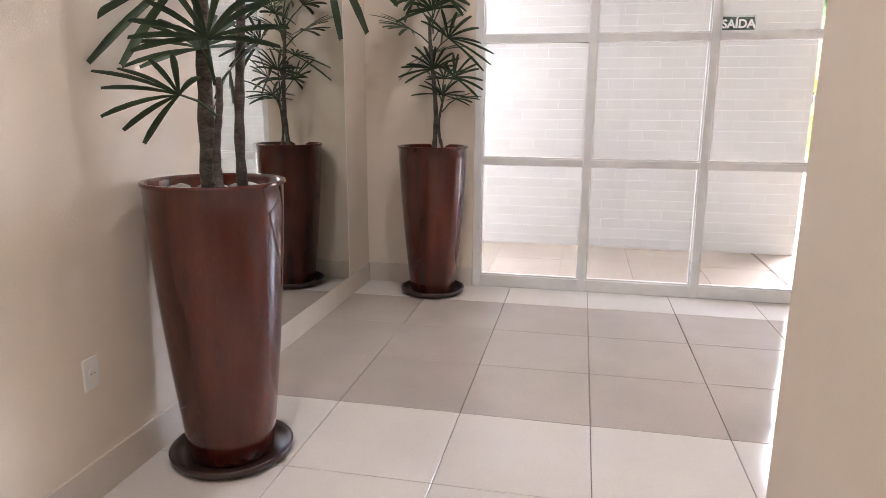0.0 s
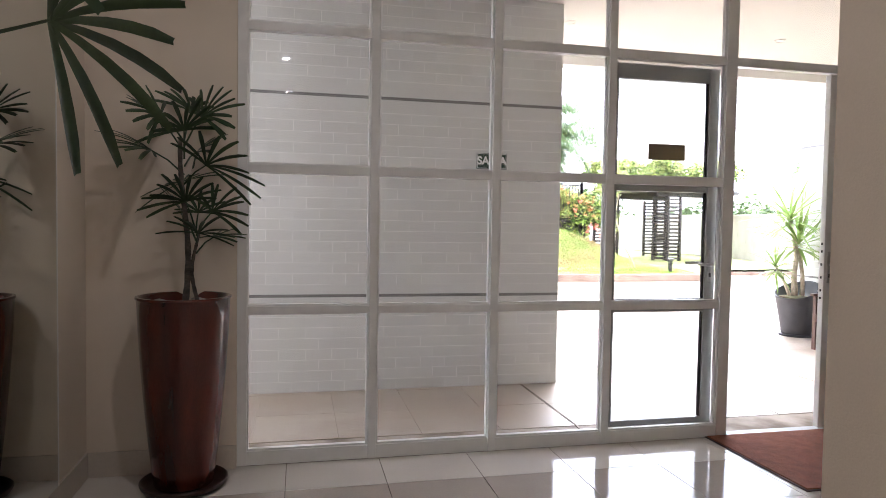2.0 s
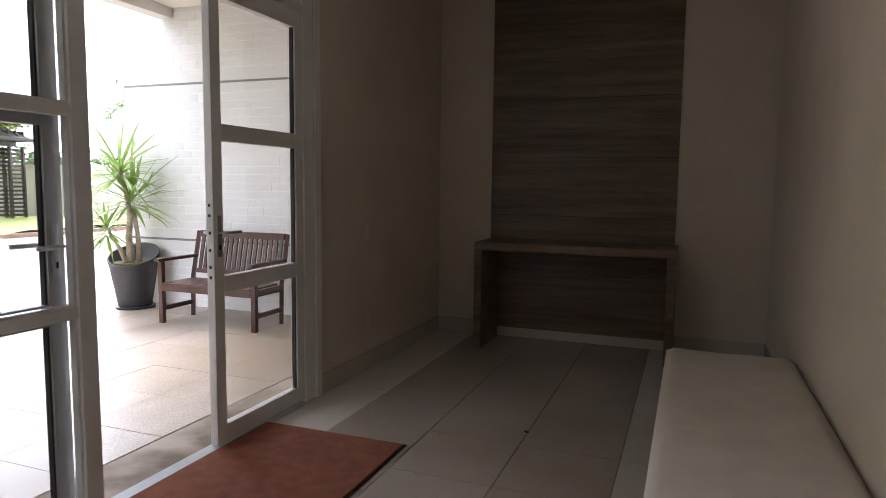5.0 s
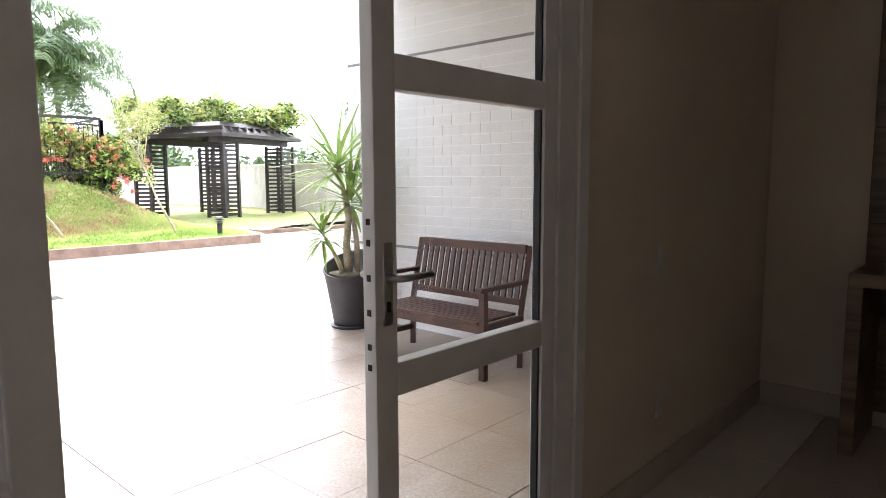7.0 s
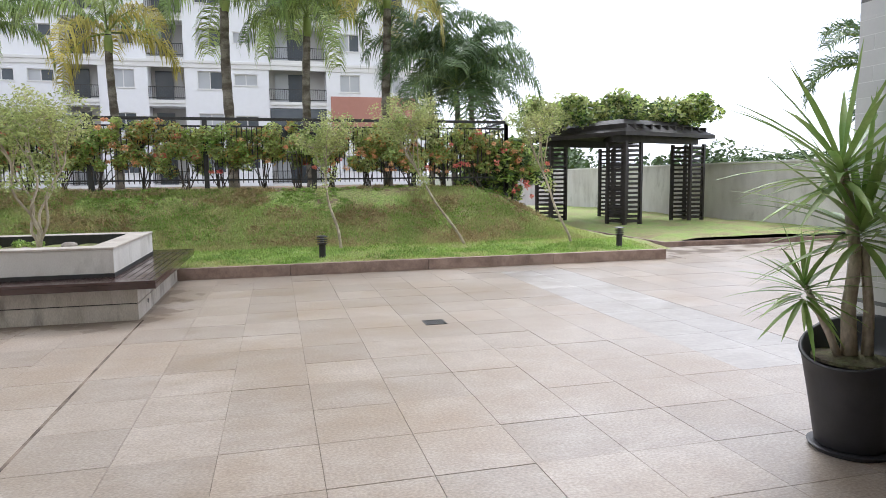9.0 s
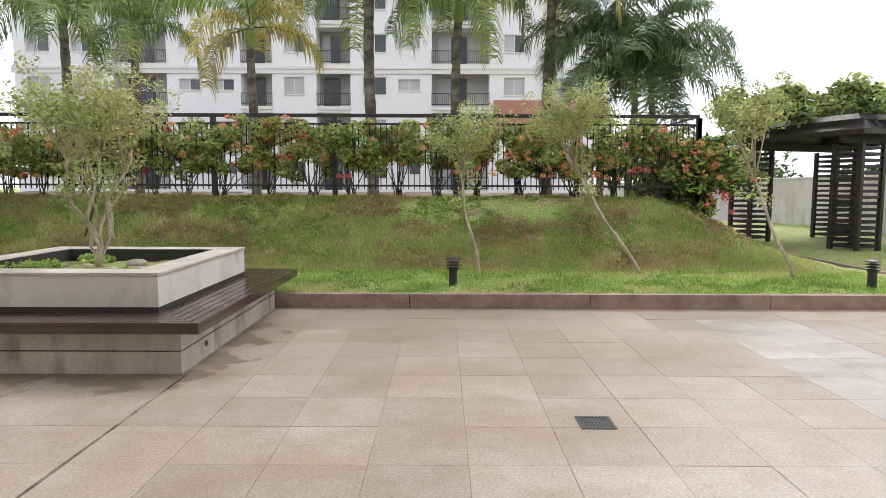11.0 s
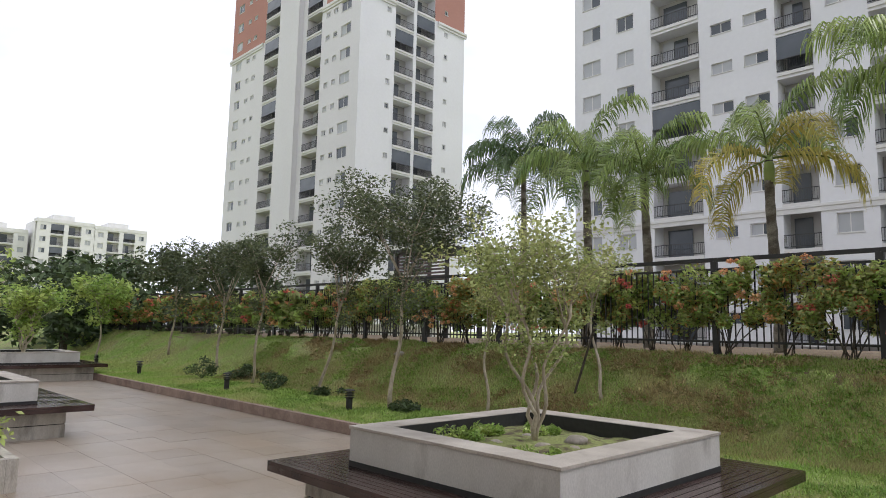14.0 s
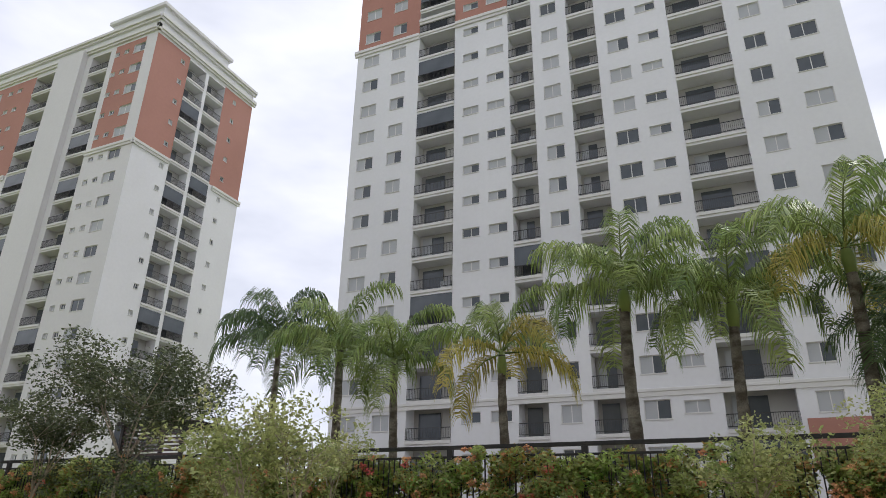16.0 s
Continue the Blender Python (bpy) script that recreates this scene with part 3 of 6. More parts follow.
def lady_palm(x, y, h, seed, stems, label):
    rng = random.Random(seed)
    t = thing("potted_palm", label, "potted plant", x, y, 0, group="potted palms of the lobby")
    part("saucer", lathe([(0.0, 0.0), (0.20, 0.0), (0.235, 0.02), (0.245, 0.045), (0.235, 0.05), (0.222, 0.03), (0.19, 0.018), (0.0, 0.018)], 48), M_SAUCER, t, "dark brown plastic saucer", smooth=True)
    pot = part("pot", lathe([(r, z + 0.02) for r, z in pot_profile(h, 0.165, 0.255)], 56), M_GLAZE, t, "tall glazed oxblood ceramic pot", smooth=True)
    part("soil", lathe([(0.0, h - 0.035), (0.226, h - 0.035), (0.22, h - 0.045), (0.0, h - 0.045)], 28), M_SOIL, t, "dark potting soil")
    for i in range(16):
        a, r = rng.uniform(0, 6.28), rng.uniform(0.06, 0.2)
        bm = bmesh.new()
        bmesh.ops.create_icosphere(bm, subdivisions=1, radius=1.0)
        s = rng.uniform(0.016, 0.034)
        for v in bm.verts:
            v.co = Vector((v.co.x * s * 1.4, v.co.y * s, v.co.z * s * 0.6)) + Vector((r * math.cos(a), r * math.sin(a), h - 0.028 + s * 0.3))
        part("pebble", bm, M_STONE, t, smooth=True)
    for sx, sy, top, rad, fans, size in stems:
        bm = bmesh.new()
        pts, rs = [], []
        for k in range(15):
            f = k / 14
            pts.append((sx + 0.02 * math.sin(f * 5 + sx * 40), sy + 0.02 * math.cos(f * 4 + sy * 30), h - 0.05 + (top - h + 0.05) * f))
            rs.append(rad * (1 - 0.35 * f) * (1.14 if k % 2 else 0.92))
        tube(pts, rs, 9, bm)
        part("stem", bm, M_BARK_DARK, t, "dark fibrous palm stem", smooth=True)
        verts, faces = [], []
        pet = bmesh.new()
        for i in range(fans):
            f = 1.0 - 0.34 * (i / max(fans - 1, 1)) ** 1.5
            z = h + (top - h) * max(f, 0.25)
            a = i * 2.4 + rng.uniform(-0.4, 0.4) + seed
            rise = rng.uniform(0.9, 1.8) if i < fans * 0.6 else rng.uniform(0.5, 1.1)
            d = Vector((math.cos(a), math.sin(a), rise)).normalized()
            ln = size * rng.uniform(0.4, 0.9)
            s0 = Vector((sx, sy, z))
            s1 = s0 + d * ln
            tube([s0, s0 + d * ln * 0.5 + Vector((0, 0, 0.015)), s1], [0.006, 0.005, 0.004], 5, pet)
            blades(rng, s1, (d.x, d.y, d.z * 0.8), rng.randint(9, 12), size * rng.uniform(0.85, 1.15), 0.033 * size / 0.4, 0.22, 185, verts, faces)
        part("leaf_stalk", pet, M_RHAPIS, t)
        raw("leaves", verts, faces, [M_RHAPIS], t, smooth=True)["label"] = "deep green fan leaves with blunt fingers"
    return t


lady_palm(-0.745, 2.44, 1.11, 3, [(-0.03, 0.03, 2.42, 0.030, 12, 0.46), (0.11, 0.05, 2.12, 0.020, 9, 0.42), (0.07, -0.07, 1.50, 0.016, 4, 0.28)],
          "tall glazed red-brown pot with a leafy lady palm")
lady_palm(-0.47, 4.97, 1.10, 8, [(0.0, 0.0, 2.02, 0.018, 9, 0.29), (0.06, 0.03, 1.50, 0.012, 6, 0.24)],
          "tall glazed red-brown pot with a thin young lady palm")


def wall_mirror():
    m = thing("wall_mirror", "large frameless mirror on the lobby wall above the skirting", "mirror", WEST, 0, 0)
    part("glass", box(0.004, 0.014, 2.99, 4.69, 0.152, 3.56), M_MIRROR, m)
    part("edge_strip", box(0.002, 0.018, 2.972, 2.99, 0.152, 3.56), M_GREY_ALU, m)
    part("edge_strip", box(0.002, 0.016, 4.69, 4.70, 0.152, 3.56), M_SWITCH, m)
wall_mirror()


def plate(name, label, x, y, z, rz, socket):
    s = thing(name, label, "socket" if socket else "switch", x, y, z, rz)
    part("cover", box(-0.036, 0.036, -0.009, 0, -0.058, 0.058, 0.003), M_SWITCH, s)
    if socket:
        part("outlet", lathe([(0.0, 0.0), (0.02, 0.0), (0.02, 0.004), (0.0, 0.004)], 24), M_SWITCH, s).matrix_local = pose(0, -0.009, 0, 90, 0, 0)
        for dx in (-0.008, 0.008):
            part("pin_hole", box(dx - 0.002, dx + 0.002, -0.0145, -0.012, -0.002, 0.002), M_RUBBER, s)
    else:
        part("rocker", box(-0.012, 0.012, -0.013, -0.009, -0.025, 0.025, 0.002), M_SWITCH, s)

plate("wall_socket", "white plastic wall socket low on the plaster", WEST, 2.07, 0.475, 90, True)
plate("light_switch", "white plastic light switch beside the door", 5.98, GY - 0.04, 1.18, 0, False)
plate("wall_socket", "white plastic wall socket beside the door", 6.02, GY - 0.04, 0.42, 0, True)


def door_mat():
    m = thing("door_mat", "rust-brown coir mat lying before the open door", "mat", 3.87, 4.73, 0)
    part("pile", box(-0.72, 0.72, -0.49, 0.49, 0.004, 0.016, 0.003), M_MAT, m)
    part("border", box(-0.735, 0.735, -0.505, 0.505, 0.0015, 0.008, 0.002), M_MAT_EDGE, m, "dark rubber border")
door_mat()

bm = lathe([(0.0, 0.0), (0.014, 0.0), (0.02, 0.004), (0.012, 0.008), (0.0, 0.009)], 7)
tagged(part("dry_leaf", bm, M_BARK_DARK), "small curled dry leaf on the tiles", "leaf").matrix_world = pose(5.1, 3.6, 0.001, 8, 0, 30)


def wood_panel():
    p = thing("wall_panel", "brown wood-grain wall cladding of wide boards", "wall panel", EAST, 0, 0)
    z = 0.10
    for k in range(6):
        top = min(0.70 + 0.585 * k, 3.57)
        part("board", box(-0.03, 0.0, 2.80, 4.63, z, top - 0.006, 0.002), M_OAK, p)
        z = top
    part("backing", box(-0.012, 0.0, 2.802, 4.628, 0.10, 3.57), M_RUBBER, p)
wood_panel()


def console():
    c = thing("console_table", "brown wood-grain console table against the wall panel", "table", 7.66, 3.71, 0)
    part("tabletop", box(-0.60, 0.0, -0.94, 0.90, 0.965, 1.04, 0.003), M_OAK, c)
    part("side_leg", box(-0.60, 0.0, 0.825, 0.90, 0.0, 0.965, 0.003), M_OAK, c)
    part("side_leg", box(-0.60, 0.0, -0.94, -0.865, 0.0, 0.965, 0.003), M_OAK, c)
console()


def waiting_seat():
    s = thing("waiting_bench", "boxy wooden bench with an off-white cushion", "bench", 3.52, SOUTH, 0)
    part("plinth", box(0.004, 2.426, 0.012, 0.818, 0.0, 0.40, 0.004), M_OAK, s, "brown wood-grain plinth")
    bm = bmesh.new()
    nx, ny = 44, 16
    grid = {}
    for i in range(nx + 1):
        for j in range(ny + 1):
            u, v = i / nx, j / ny
            edge = min(u * 2.43, (1 - u) * 2.43, v * 0.82, (1 - v) * 0.82)
            z = 0.41 + 0.045 * (min(1, edge / 0.03 + 0.1) ** 0.5)
            z += 0.007 * noise.noise(Vector((u * 9, v * 5, 2))) + 0.004 * noise.noise(Vector((u * 30, v * 16, 4)))
            grid[i, j] = bm.verts.new((u * 2.43, 0.012 + v * 0.81, z))
    for i in range(nx):
        for j in range(ny):
            bm.faces.new((grid[i, j], grid[i + 1, j], grid[i + 1, j + 1], grid[i, j + 1]))
    rim = [grid[i, 0] for i in range(nx + 1)] + [grid[nx, j] for j in range(1, ny + 1)] + [grid[i, ny] for i in range(nx - 1, -1, -1)] + [grid[0, j] for j in range(ny - 1, 0, -1)]
    low = [bm.verts.new((v.co.x, v.co.y, 0.401)) for v in rim]
    for k in range(len(rim)):
        bm.faces.new((rim[k], low[k], low[(k + 1) % len(rim)], rim[(k + 1) % len(rim)]))
    bm.faces.new(low)
    part("cushion", bm, M_CUSHION, s, "off-white vinyl cushion with soft creases", smooth=True)
waiting_seat()


def downlight(x, y, z, power):
    d = thing("downlight", "small round recessed ceiling lamp", "lamp", x, y, z, group="lobby downlights")
    part("ring", lathe([(0.045, 0.0), (0.062, -0.002), (0.062, -0.008), (0.05, -0.01), (0.045, -0.004)], 24), M_SWITCH, d)
    part("bulb", lathe([(0.0, -0.003), (0.044, -0.003), (0.044, 0.0), (0.0, 0.0)], 20), M_LAMP, d, "glowing warm bulb")
    if power:
        lamp = new("downlight_lamp", bpy.data.lights.new("downlight_lamp", "AREA"))
        lamp.data.shape, lamp.data.size, lamp.data.energy, lamp.data.color = "DISK", 0.09, power, (1.0, 0.93, 0.84)
        lamp.matrix_world = look((x, y, z - 0.012), (x, y, 0))

for lx, ly in ((0.0, -1.2), (0.0, 1.0), (0.2, 3.4)):
    downlight(lx, ly, CEIL, 0.7)
for lx, ly in ((0.4, 7.6), (3.0, 7.6), (5.6, 7.6)):
    downlight(lx, ly, 3.74, 0)


# ---- garden ground ----
KY = 18.03
def lawn_height(x, y):
    """Lawn: level behind the kerb, then a bank up to the fence; the bank dies away towards its east end."""
    s = min(max((y - 20.0) / 2.5, 0.0), 1.0)
    s = s * s * (3 - 2 * s)
    e = 1.0 - min(max((x - 8.6) / 3.6, 0.0), 1.0)
    e = e * e * (3 - 2 * e)
    n = 0.05 * noise.noise(Vector((x * 0.5, y * 0.5, 0))) + 0.025 * noise.noise(Vector((x * 1.9, y * 1.9, 3)))
    return 0.17 + 0.10 * min(max((y - KY) / 1.5, 0), 1) + 1.22 * s * e + n * min(1.0, (y - KY) / 0.4)


def lawn():
    xs = np.concatenate([np.arange(-60, -12, 1.0), np.arange(-12, 12.01, 0.12)])
    ys = np.concatenate([np.arange(KY + 0.1, 23.01, 0.08), np.arange(23.5, 34, 1.5)])
    verts = [(x, y, lawn_height(x, y)) for y in ys for x in xs]
    nx = len(xs)
    faces = [(j * nx + i, j * nx + i + 1, (j + 1) * nx + i + 1, (j + 1) * nx + i) for j in range(len(ys) - 1) for i in range(nx - 1)]
    pick = []
    rng = random.Random(8)
    for f in faces:
        x, y = verts[f[0]][0], verts[f[0]][1]
        q = noise.noise(Vector((x * 0.9, y * 2.0, 7))) + 0.5 * noise.noise(Vector((x * 3.1, y * 5, 8)))
        pick.append(1 if y > 21.2 and q + 0.8 * rng.uniform(-1, 1) + (y - 22.1) * 1.3 > 0.45 else 0)
    return tagged(raw("lawn", verts, faces, [M_GRASS_SOIL, M_EARTH], index=pick, smooth=True), "green lawn rising to a grassy bank with bare patches", "lawn", kind="structure")

lawn()


# ---- planters, bollards, drains ----
def planter(dx, dy, label):
    p = thing("planter_bench", label, "planter", dx, dy, 0, group="planter benches on the terrace")
    x0, x1, y0, y1 = -0.85, 2.28, 14.73, 18.02
    part("base_course", box(x0, x1, y0, y1, -0.03, 0.185, 0.006), M_CONC_BASE, p)
    part("base_course", box(x0, x1, y0, y1, 0.197, 0.40, 0.006), M_CONC_BASE, p)
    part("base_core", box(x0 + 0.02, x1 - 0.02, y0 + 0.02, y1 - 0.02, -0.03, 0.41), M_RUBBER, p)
    # slatted seat with mitred corners round the box
    ox0, ox1, oy0, oy1 = -1.19, 2.53, 14.50, 18.36
    bx0, bx1, by0, by1 = -0.50, 1.975, 14.99, 17.66
    n = 6
    for k in range(n):
        f0, f1 = k / n, (k + 1) / n
        def ring(f):
            return (ox0 + (bx0 - ox0) * f, ox1 + (bx1 - ox1) * f, oy0 + (by0 - oy0) * f, oy1 + (by1 - oy1) * f)
        a, b = ring(f0), ring(f1 - 0.12 / n)
        quads = (((a[0], a[2]), (a[1], a[2]), (b[1], b[2]), (b[0], b[2])), ((a[1], a[2]), (a[1], a[3]), (b[1], b[3]), (b[1], b[2])),
                 ((a[1], a[3]), (a[0], a[3]), (b[0], b[3]), (b[1], b[3])), ((a[0], a[3]), (a[0], a[2]), (b[0], b[2]), (b[0], b[3])))
        for q in quads:
            bm = bmesh.new()
            lo = [bm.verts.new((u, v, 0.468)) for u, v in q]
            hi = [bm.verts.new((u, v, 0.50)) for u, v in q]
            bm.faces.new(hi)
            bm.faces.new(lo[::-1])
            for i in range(4):
                bm.faces.new((lo[i], lo[(i + 1) % 4], hi[(i + 1) % 4], hi[i]))
            part("deck_slat", bm, M_DECK, p)
    for b in ((ox0, ox1, oy0, oy0 + 0.03), (ox0, ox1, oy1 - 0.03, oy1), (ox0, ox0 + 0.03, oy0 + 0.03, oy1 - 0.03), (ox1 - 0.03, ox1, oy0 + 0.03, oy1 - 0.03)):
        part("fascia", box(*b, 0.40, 0.466, 0.003), M_DECK, p)
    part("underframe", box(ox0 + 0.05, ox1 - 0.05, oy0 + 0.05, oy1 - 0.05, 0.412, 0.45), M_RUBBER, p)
    # open box with coping
    t = 0.30
    for b in ((bx0, bx1, by0, by0 + t), (bx0, bx1, by1 - t, by1), (bx0, bx0 + t, by0 + t, by1 - t), (bx1 - t, bx1, by0 + t, by1 - t)):
        part("box_wall", box(*b, 0.45, 0.842), M_CONC, p)
    for b in ((bx0 - 0.012, bx1 + 0.012, by0 - 0.012, by0 + t), (bx0 - 0.012, bx1 + 0.012, by1 - t, by1 + 0.012), (bx0 - 0.012, bx0 + t, by0 + t, by1 - t), (bx1 - t, bx1 + 0.012, by0 + t, by1 - t)):
        part("coping", box(*b, 0.845, 0.875, 0.005), M_COPING, p, "weathered beige stone coping")
    # black band round the foot of the box
    part("black_strip", box(bx0 - 0.005, bx1 + 0.005, by0 - 0.005, by1 + 0.005, 0.45, 0.548), M_RUBBER, p)
    bm = bmesh.new()
    g = {}
    m = 22
    for i in range(m + 1):
        for j in range(m + 1):
            u, v = bx0 + t + (bx1 - bx0 - 2 * t) * i / m, by0 + t + (by1 - by0 - 2 * t) * j / m
            g[i, j] = bm.verts.new((u, v, 0.72 + 0.045 * noise.noise(Vector((u * 3, v * 3, 1))) + 0.05 * math.exp(-((i - m * .5) ** 2 + (j - m * .5) ** 2) / 60)))
    for i in range(m):
        for j in range(m):
            bm.faces.new((g[i, j], g[i + 1, j], g[i + 1, j + 1], g[i, j + 1]))
    # thin black strips on the inner faces of the box walls
    for b in ((bx0 + t + 0.003, bx1 - t - 0.003, by0 + t + 0.003, by0 + t + 0.010), (bx0 + t + 0.003, bx1 - t - 0.003, by1 - t - 0.010, by1 - t - 0.003), (bx0 + t + 0.003, bx0 + t + 0.010, by0 + t + 0.012, by1 - t - 0.012), (bx1 - t - 0.010, bx1 - t - 0.003, by0 + t + 0.012, by1 - t - 0.012)):
        part("black_strip", box(*b, 0.6, 0.868), M_RUBBER, p, "black strip along the inner wall face")
    part("soil", bm, M_MOSS, p, "dark soil with moss and pebbles", smooth=True)
    part("weep_hole", lathe([(0.0, 0.0), (0.032, 0.0), (0.032, 0.004), (0.0, 0.004)], 16), M_RUBBER, p).matrix_local = pose(x1 + 0.001, 15.35, 0.12, 0, 90, 0)
    return p


for k, (dx, dy, lb) in enumerate(((0, 0, "white concrete planter ringed by a dark slatted seat"), (-9.45, -3.75, "white concrete planter with dark slatted seat farther along"),
                                  (-20.8, 0, "white concrete planter with dark slatted seat at the far end"))):
    planter(dx, dy, lb)

sp = thing("low_planter", "low weathered concrete planter with small leafy plants", "planter", -4.2, 12.35, 0)
for b in ((-0.55, 0.55, -0.55, -0.43), (-0.55, 0.55, 0.43, 0.55), (-0.55, -0.43, -0.43, 0.43), (0.43, 0.55, -0.43, 0.43)):
    part("side", box(*b, -0.03, 0.34, 0.006), M_CONC_BASE, sp)
part("soil", box(-0.43, 0.43, -0.43, 0.43, -0.03, 0.28), M_SOIL, sp)


def bollard(x, y, z):
    b = thing("bollard_lamp", "short black cylindrical garden bollard lamp", "lamp", x, y, z, group="garden bollard lamps")
    part("post", lathe([(0.0, -0.1), (0.075, -0.1), (0.075, 0.0), (0.062, 0.012), (0.062, 0.24), (0.07, 0.25), (0.07, 0.262), (0.0, 0.262)], 20), M_BLACK, b)
    for k in range(3):
        part("louvre", lathe([(0.03, 0.275 + 0.042 * k), (0.10, 0.268 + 0.042 * k), (0.10, 0.276 + 0.042 * k), (0.03, 0.292 + 0.042 * k)], 20), M_BLACK, b)
    part("cap", lathe([(0.0, 0.40), (0.105, 0.40), (0.105, 0.412), (0.06, 0.43), (0.0, 0.435)], 20), M_BLACK, b)
    part("core", lathe([(0.0, 0.26), (0.04, 0.26), (0.04, 0.40), (0.0, 0.40)], 12), M_GREY_ALU, b)

for bx, by in ((4.80, 18.62), (-5.75, 18.85), (-10.7, 18.75), (-17.0, 18.9), (-21.6, 19.0), (11.0, 18.5)):
    bollard(bx, by, lawn_height(bx, by) - 0.01)


def drain(x, y, rz=0):
    d = thing("floor_drain", "square black cast-iron drain grating in the paving", "drain", x, y, -0.022, rz, group="terrace drains")
    s = 0.127
    for b in ((-s, s, -s, -s + 0.025), (-s, s, s - 0.025, s), (-s, -s + 0.025, -s + 0.025, s - 0.025), (s - 0.025, s, -s + 0.025, s - 0.025)):
        part("rim", box(*b, 0.0, 0.008), M_BLACK, d)
    for k in range(8):
        u = -s + 0.03 + k * 0.0255
        part("bar", box(u, u + 0.014, -s + 0.025, s - 0.025, 0.0, 0.007), M_BLACK, d)
    part("sump", box(-s + 0.02, s - 0.02, -s + 0.02, s - 0.02, -0.004, 0.003), M_RUBBER, d)

for q in ((5.76, 13.53), (-0.17, 13.6), (-2.36, 13.5), (-9.6, 13.6)):
    drain(*q)


# ---- garden bench and black pot beside the door ----
def garden_bench():
    b = thing("garden_bench", "dark brown slatted wooden garden bench with armrests", "bench", 7.08, 7.62, -0.02)
    hw, fd, bk = 0.63, -0.29, 0.24
    for s in (-1, 1):
        part("front_leg", box(fd, fd + 0.055, s * hw - 0.0275, s * hw + 0.0275, 0, 0.64, 0.004), M_BENCHWOOD, b)
        bm = tube([(bk - 0.01, s * hw, 0), (bk, s * hw, 0.42), (bk + 0.13, s * hw, 0.92)], 0.032, 4)
        part("back_leg", bm, M_BENCHWOOD, b)
        part("armrest", box(fd - 0.04, bk + 0.06, s * hw - 0.035, s * hw + 0.035, 0.64, 0.672, 0.006), M_BENCHWOOD, b)
        part("side_rail", box(fd + 0.055, bk, s * hw - 0.018, s * hw + 0.018, 0.345, 0.405, 0.003), M_BENCHWOOD, b)
        part("stretcher", box(fd + 0.055, bk, s * hw - 0.015, s * hw + 0.015, 0.13, 0.175, 0.003), M_BENCHWOOD, b)
    part("front_apron", box(fd, fd + 0.03, -hw + 0.028, hw - 0.028, 0.34, 0.40, 0.003), M_BENCHWOOD, b)
    for k in range(8):
        x = fd - 0.015 + k * 0.066
        part("seat_slat", box(x, x + 0.052, -hw + 0.03, hw - 0.03, 0.405, 0.425, 0.003), M_BENCHWOOD, b)
    m0 = part("top_rail", box(bk + 0.10, bk + 0.145, -hw + 0.03, hw - 0.03, 0.86, 0.93, 0.008), M_BENCHWOOD, b)
    part("lower_rail", box(bk + 0.02, bk + 0.055, -hw + 0.03, hw - 0.03, 0.47, 0.52, 0.004), M_BENCHWOOD, b)
    b.scale = (1.0, 1.0, 1.1)
    for k in range(17):
        y = -hw + 0.075 + k * (2 * hw - 0.15) / 16
        bm = bmesh.new()
        vs = [bm.verts.new(c) for c in ((bk + 0.025, y - 0.021, 0.51), (bk + 0.045, y - 0.021, 0.51), (bk + 0.045, y + 0.021, 0.51), (bk + 0.025, y + 0.021, 0.51),
                                        (bk + 0.110, y - 0.021, 0.87), (bk + 0.130, y - 0.021, 0.87), (bk + 0.130, y + 0.021, 0.87), (bk + 0.110, y + 0.021, 0.87))]
        for f in ((0, 1, 2, 3), (4, 5, 6, 7), (0, 1, 5, 4), (1, 2, 6, 5), (2, 3, 7, 6), (3, 0, 4, 7)):
            bm.faces.new([vs[i] for i in f])
        part("back_slat", bm, M_BENCHWOOD, b)
garden_bench()


def sword_leaves(rng, centre, count, length, width, verts, faces, low=-0.5):
    for i in range(count):
        f = i / count
        a = i * 2.399 + rng.uniform(-0.2, 0.2)
        rise = 1.4 - (1.4 - low) * f ** 0.56 + rng.uniform(-0.12, 0.12)
        d = Vector((math.cos(a) * math.cos(rise), math.sin(a) * math.cos(rise), math.sin(rise)))
        across = d.cross(Vector((0, 0, 1)))
        across = across.normalized() if across.length > 1e-3 else Vector((1, 0, 0))
        up = across.cross(d).normalized()
        ln = length * rng.uniform(0.75, 1.1) * (0.75 + 0.25 * math.sin(3.14 * min(f + 0.2, 1)))
        base = len(verts)
        n = 5
        for k in range(n + 1):
            g = k / n
            w = width * (0.55 + 0.9 * g if g < 0.4 else 0.91 * (1 - ((g - 0.4) / 0.6) ** 1.6)) + 0.001
            q = Vector(centre) + Vector((0, 0, -0.12 * f)) + d * (0.02 + ln * g) + Vector((0, 0, -0.22 * ln * g * g * max(math.cos(rise), 0)))
            verts += [tuple(q - across * w / 2 + up * w * 0.15), tuple(q), tuple(q + across * w / 2 + up * w * 0.15)]
        for k in range(n):
            o = base + 3 * k
            faces += [(o, o + 1, o + 4, o + 3), (o + 1, o + 2, o + 5, o + 4)]


